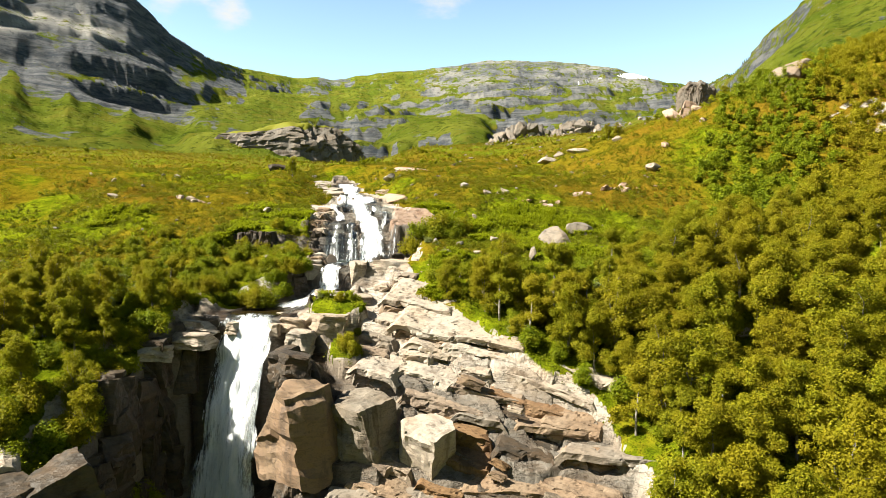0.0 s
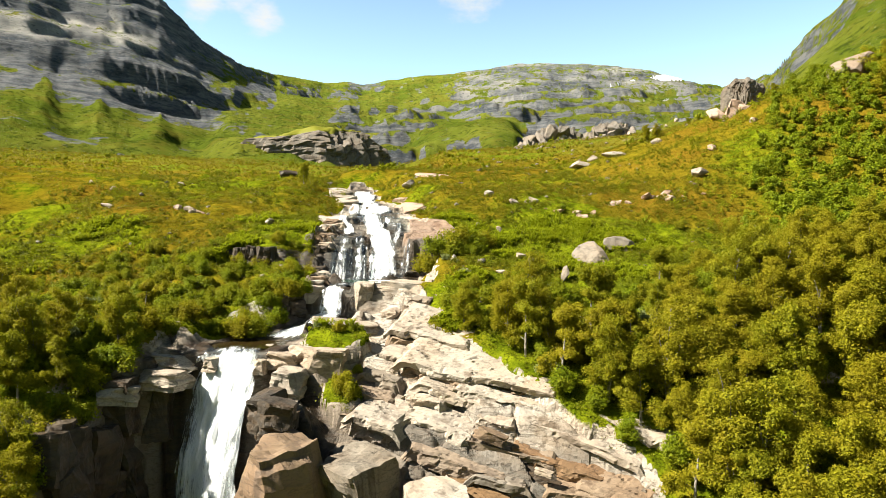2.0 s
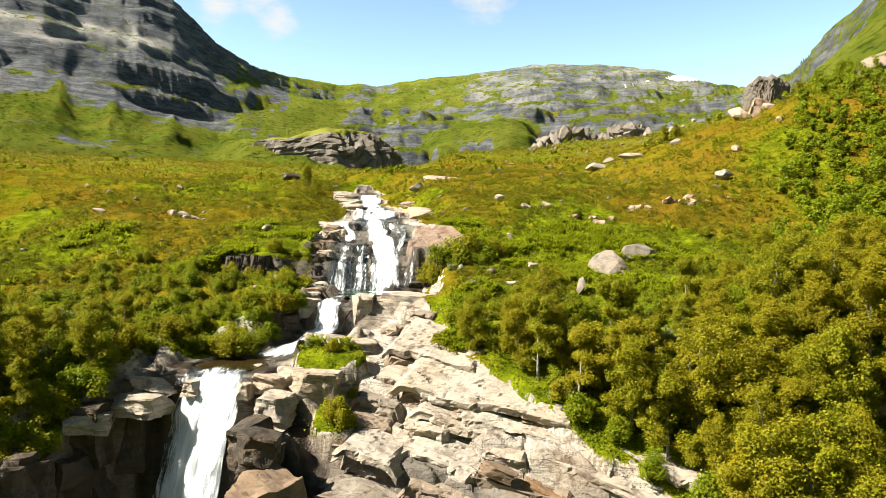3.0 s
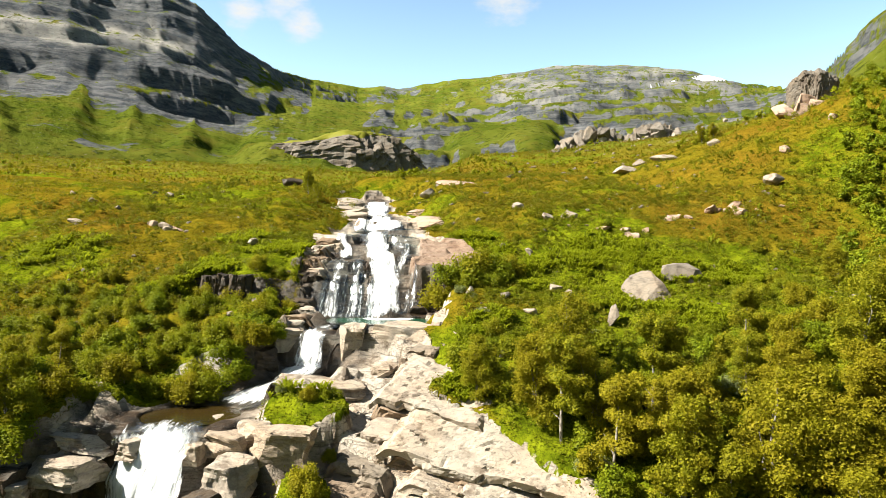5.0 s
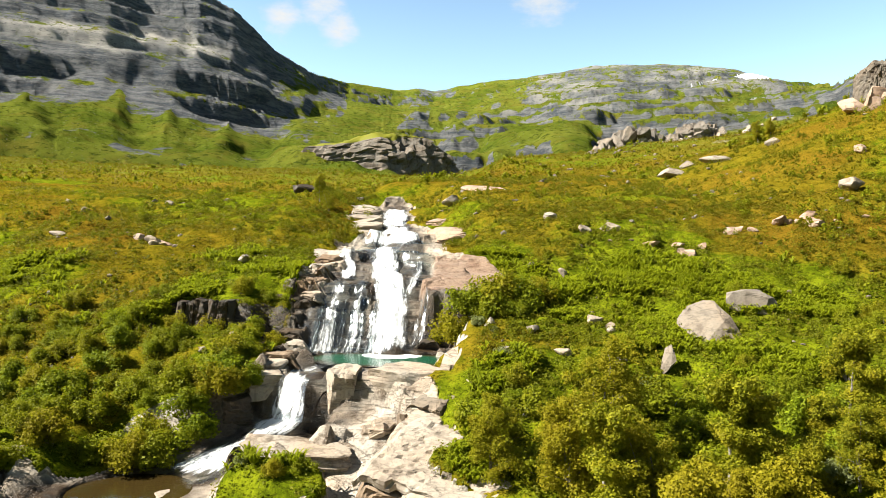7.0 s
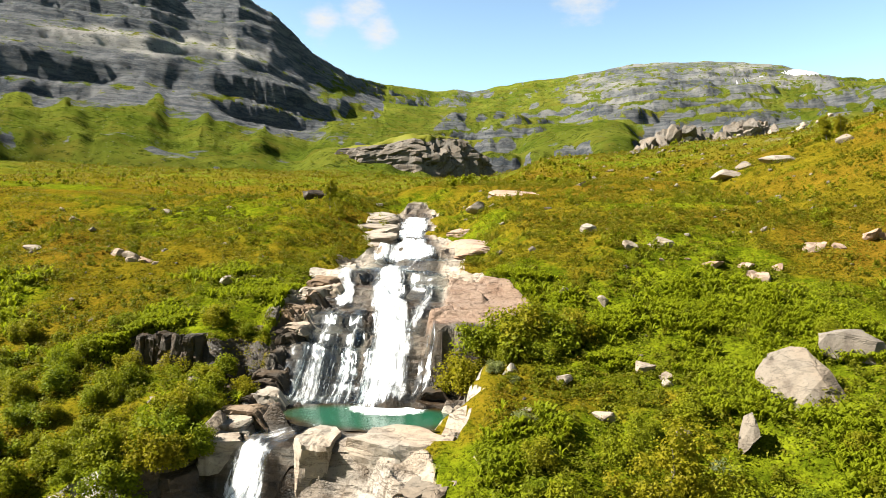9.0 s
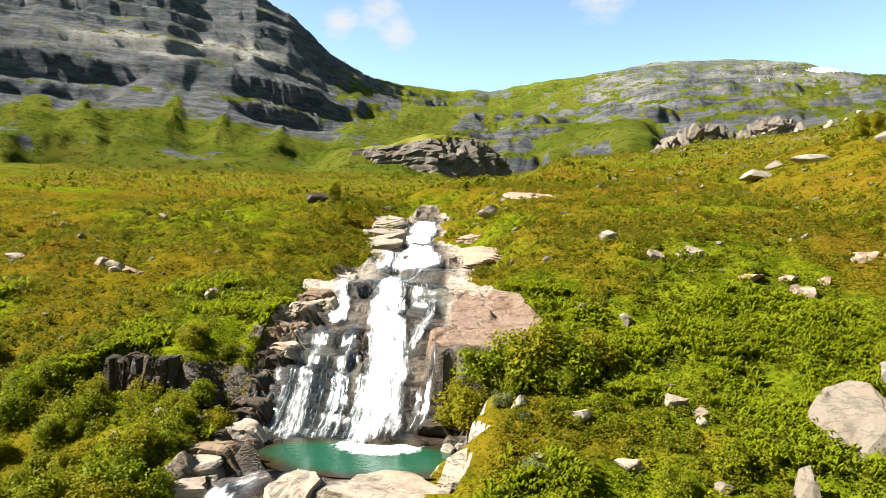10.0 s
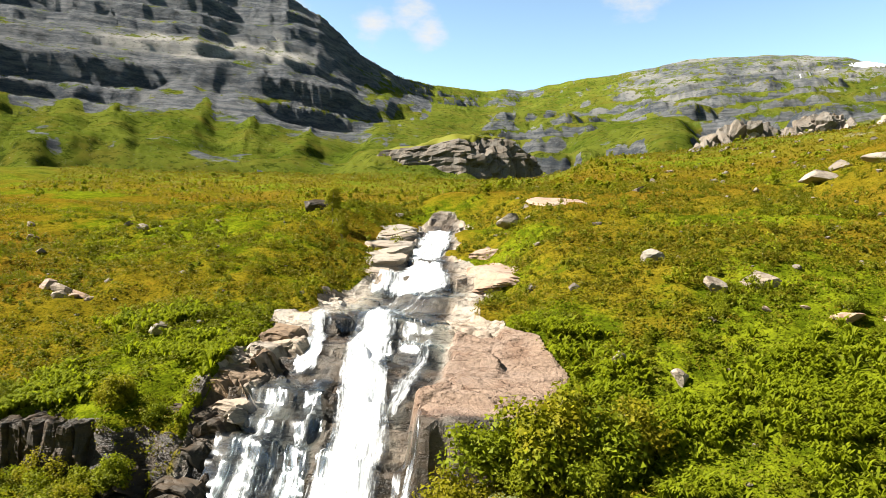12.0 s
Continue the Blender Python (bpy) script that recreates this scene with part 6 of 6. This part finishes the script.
def plant_all():
    tall = [birch(10 + i, 5.6, 1 + i % 3, 17000, 0.064, 0.34 + 0.03 * (i % 3)) for i in range(5)]
    for i, ob in enumerate(tall):
        tagged(ob, ("slender single-stemmed" if i % 3 == 0 else "many-stemmed") + " mountain birch with an open yellow-green crown", "tree", "birches on the slope")
    near_wood = lambda x, y: wood(x, y) * (y < 82) * seen(x, y)
    x, y, rng = scatter(1, -64, 62, 30, 84, 2.55, near_wood)
    size = lambda px, py, rng: float(line([(30, 1.25), (55, 1.12), (66, 0.85), (76, 0.58), (90, 0.55)], py)) * (0.72 + 0.5 * rng.random()) * (0.72 if px < 0 else 1)
    stand(tall, x, y, rng, lambda r: int(r.integers(0, 5)), size, 0.05)
    for px, py, i, s in ((-26.5, 121.5, 1, 0.62), (-24.4, 119.0, 2, 0.5), (61.0, 158.0, 0, 0.55), (63.5, 156.0, 4, 0.5), (36.0, 150.0, 1, 0.6), (38.5, 152.0, 2, 0.5), (-38.5, 66.0, 2, 0.95), (-36.0, 64.0, 4, 0.8)):
        tree = copy_thing(tall[i], pose(0, 0, 0))
        tree.matrix_basis = pose(px, py, ground_z(px, py) - 0.05, 0, 0, 40 * i + px) @ Matrix.Scale(s, 4)
    x, y, rng = scatter(3, 10, 130, 78, 185, 2.1, lambda x, y: wood(x, y) * (y >= 82) * seen(x, y))
    dry = rng.random(len(x)) < ss(0.48, 0.60, x / y)
    size = 2.2 + 2.0 * rng.random(len(x))
    far_plants("slope_wood", BIRCH, x[dry], y[dry], size[dry], 170000, 0.14, "dense olive birch wood covering the slope", 9)
    far_plants("slope_scrub", WILLOW, x[~dry], y[~dry], 0.85 * size[~dry], 170000, 0.14, "green low birch and willow scrub below the ridge", 10)
    kinds = [shrub(40 + i, "willow_bush", WILLOW, 2.2, 1.5, 5200, 0.060) for i in range(3)] + [shrub(50 + i, "birch_bush", BIRCH, 2.0, 1.7, 5200, 0.060) for i in range(2)]
    kinds += [shrub(60, "grey_willow_bush", GREY_WILLOW, 1.6, 0.9, 3200, 0.045)]
    for ob, text in zip(kinds, ["bright green willow bush in the heath"] * 3 + ["low yellow-green birch bush among grass"] * 2 + ["silvery grey willow bush beside the stream"]):
        tagged(ob, text, "bush", "bushes of the heath")
    front = lambda x, y: thicket(x, y) * seen(x, y) * (y > 52) * (y < 96) * (x < 25) * (x > -38)
    x, y, rng = scatter(2, -64, 60, 48, 100, 2.0, front)
    bsize = lambda px, py, rng: (0.55 + 0.6 * rng.random()) * float(line([(60, 1.25), (72, 1.15), (80, 0.9), (95, 0.62), (180, 0.9)], py))
    stand(kinds, x, y, rng, lambda r: int(min(np.searchsorted([0.22, 0.44, 0.66, 0.81, 0.96], r.random()), 5)), bsize, 0.08)
    for k, (px, py, i, s) in enumerate([(-1.3, 83.4, 0, 0.95), (-0.2, 84.6, 3, 0.95), (1.0, 83.4, 1, 0.9), (0.5, 85.7, 2, 0.95), (1.9, 84.9, 4, 0.9), (-1.6, 81.9, 5, 0.8), (-0.6, 80.6, 5, 0.55), (2.6, 86.4, 0, 0.8),
                                        (-20.6, 85.4, 3, 0.95), (-19.0, 83.4, 2, 1.0), (-17.4, 82.8, 3, 0.9), (-21.6, 82.8, 4, 1.0), (-18.6, 85.6, 1, 0.7), (-3.5, 83.4, 3, 1.5), (-2.3, 83.8, 0, 1.7), (-1.0, 84.6, 4, 1.8), (0.5, 84.8, 1, 1.7), (1.8, 85.6, 3, 1.5), (-19.8, 83.0, 0, 0.8), (-21.0, 81.6, 1, 0.95), (-19.0, 81.4, 4, 0.8), (-22.6, 82.2, 2, 0.8), (-17.8, 80.2, 3, 0.7), (-16.6, 78.6, 1, 0.6),
                                        (-8.7, 60.2, 3, 1.05), (-8.1, 59.6, 4, 1.0), (-5.2, 55.4, 0, 0.75), (-12.6, 67.6, 5, 0.8), (-11.6, 66.4, 5, 0.6), (-9.8, 65.6, 4, 0.55), (-8.6, 66.2, 0, 0.5), (-8.0, 63.2, 3, 0.5),
                                        (-0.4, 73.0, 1, 0.6), (1.2, 74.4, 5, 0.8), (0.4, 76.0, 5, 0.7), (-17.4, 71.6, 0, 1.2), (-18.8, 70.4, 3, 1.3), (-18.2, 72.8, 1, 1.3), (-20.2, 68.4, 0, 1.2), (-17.0, 75.2, 4, 1.2), (-26.4, 49.0, 0, 1.3), (-27.0, 50.8, 3, 1.4), (-26.6, 52.6, 1, 1.3), (-26.8, 54.4, 4, 1.4), (-26.4, 56.0, 2, 1.3), (-26.2, 57.8, 3, 1.3), (-25.6, 59.6, 0, 1.2), (-25.4, 61.4, 1, 1.1), (-25.0, 63.4, 3, 1.2), (-24.0, 65.4, 0, 1.2), (-22.4, 66.8, 4, 1.1), (-28.6, 48.4, 4, 1.4), (-25.9, 44.4, 3, 1.6), (-27.6, 43.9, 1, 1.6), (-29.4, 44.6, 4, 1.6), (-31.4, 43.6, 0, 1.6), (-33.4, 43.0, 3, 1.6), (-27.4, 46.0, 2, 1.6), (-35.4, 42.4, 4, 1.6), (-26.0, 46.0, 0, 1.4), (-26.2, 48.4, 3, 1.4), (-26.2, 51.0, 1, 1.4), (-26.1, 53.6, 4, 1.3), (-25.9, 56.0, 0, 1.2), (-24.6, 59.6, 1, 1.2), (-30.4, 47.2, 1, 1.4), (-32.4, 46.4, 3, 1.4), (-17.6, 73.4, 3, 1.0), (-16.4, 74.8, 1, 0.8), (-15.4, 73.2, 3, 0.9), (-15.9, 76.4, 0, 0.7), (-16.4, 78.0, 3, 0.7), (-19.2, 69.6, 5, 1.1), (-20.6, 70.6, 5, 0.9), (-16.8, 71.0, 0, 1.3), (-15.9, 72.6, 3, 1.2), (-17.9, 69.4, 1, 1.3), (-19.2, 68.0, 4, 1.2), (-15.2, 74.2, 2, 1.0), (-16.6, 73.4, 0, 1.3), (-16.4, 77.6, 1, 0.9), (-15.6, 80.2, 3, 0.9), (-17.4, 79.0, 0, 1.1)]):
        bush = copy_thing(kinds[i], pose(0, 0, 0))
        bush.matrix_basis = pose(px, py, ground_z(px, py) - 0.1, 0, 0, 47 * k) @ Matrix.Scale(s, 4)
    back_land = lambda x, y: thicket(x, y) * seen(x, y) * (1 - ((y > 52) & (y < 96) & (x < 25) & (x > -38)))
    x, y, rng = scatter(4, -70, 90, 32, 180, 1.9, back_land)
    far_plants("bush_cover", WILLOW, x, y, 0.8 + 1.2 * rng.random(len(x)), 110000, 0.10, "green willow scrub scattered over the heath and slope", 12, 0.75)
    green = lambda x, y: ss(0.62, 0.30, 0.42 + 0.42 * fbm(x / 11, y / 11, 102, 3) + 0.30 * ss(88, 104, y) - 0.35 * ss(80, 60, y))
    clump = lambda x, y: 0.12 + ss(-0.15, 0.25, fbm(x / 1.7, y / 1.7, 150, 2))
    tufts("heather", HEATH, 21, lambda x, y: 0.8 * (1.05 - green(x, y)) * seen(x, y) * clump(x, y), (-55, 34, 74, 112), 150000, 0.07, 0.42, "ochre heather and grass tufts")
    tufts("grass_tufts", GRASS, 22, lambda x, y: 0.8 * (0.15 + green(x, y)) * seen(x, y) * clump(x + 50, y), (-50, 30, 56, 100), 150000, 0.07, 0.45, "bright green grass and bilberry tufts")
    tufts("far_tufts", HEATH, 23, lambda x, y: seen(x, y) * 0.7 * ss(-0.2, 0.25, fbm(x / 4, y / 4, 151, 3)), (-95, 60, 105, 190), 90000, 0.12, 0.7, "ochre heather tufts on the upper meadow")
    tufts("distant_tufts", HEATH, 25, lambda x, y: (x < 0.5 * y) * (x > -0.75 * y) * 0.6, (-220, 130, 185, 330), 40000, 0.32, 1.2, "ochre and green tufts on the distant heath")
    rng = np.random.default_rng(29)
    n = 10000
    x, y = -60 + 100 * rng.random(n), 70 + 85 * rng.random(n) ** 1.15
    keep = (rocky(x, y) < 0.2) & dry_land(x, y) & seen(x, y) & (rng.random(n) < ss(-0.25, 0.35, fbm(x / 4.5, y / 4.5, 171, 3)))
    far_plants("dwarf_shrubs", DWARF, x[keep], y[keep], 0.45 + 0.75 * rng.random(keep.sum()) ** 1.5, 300000, 0.066, "dark green dwarf shrubs mottling the heath", 30, 0.7)
    rng = np.random.default_rng(31)
    x, y = -230 + 370 * rng.random(900), 150 + 270 * rng.random(900)
    keep = (x < 0.45 * y) & (x > -0.7 * y) & (rng.random(900) < 0.25 + 0.75 * ss(0.0, 0.3, fbm(x / 30, y / 30, 133, 2)))
    far_plants("distant_scrub", WILLOW, x[keep], y[keep], 1.2 + 1.6 * rng.random(keep.sum()), 22000, 0.3, "dark green scrub dotted over the distant heath", 33, 0.7)
    ferns(24, lambda x, y: green(x, y) * ss(0.0, 0.35, fbm(x / 5, y / 5, 140, 2)) * seen(x, y) * clump(x, y + 30), (-45, 26, 66, 98), 6500, "bright green ferns in dense patches")


plant_all()
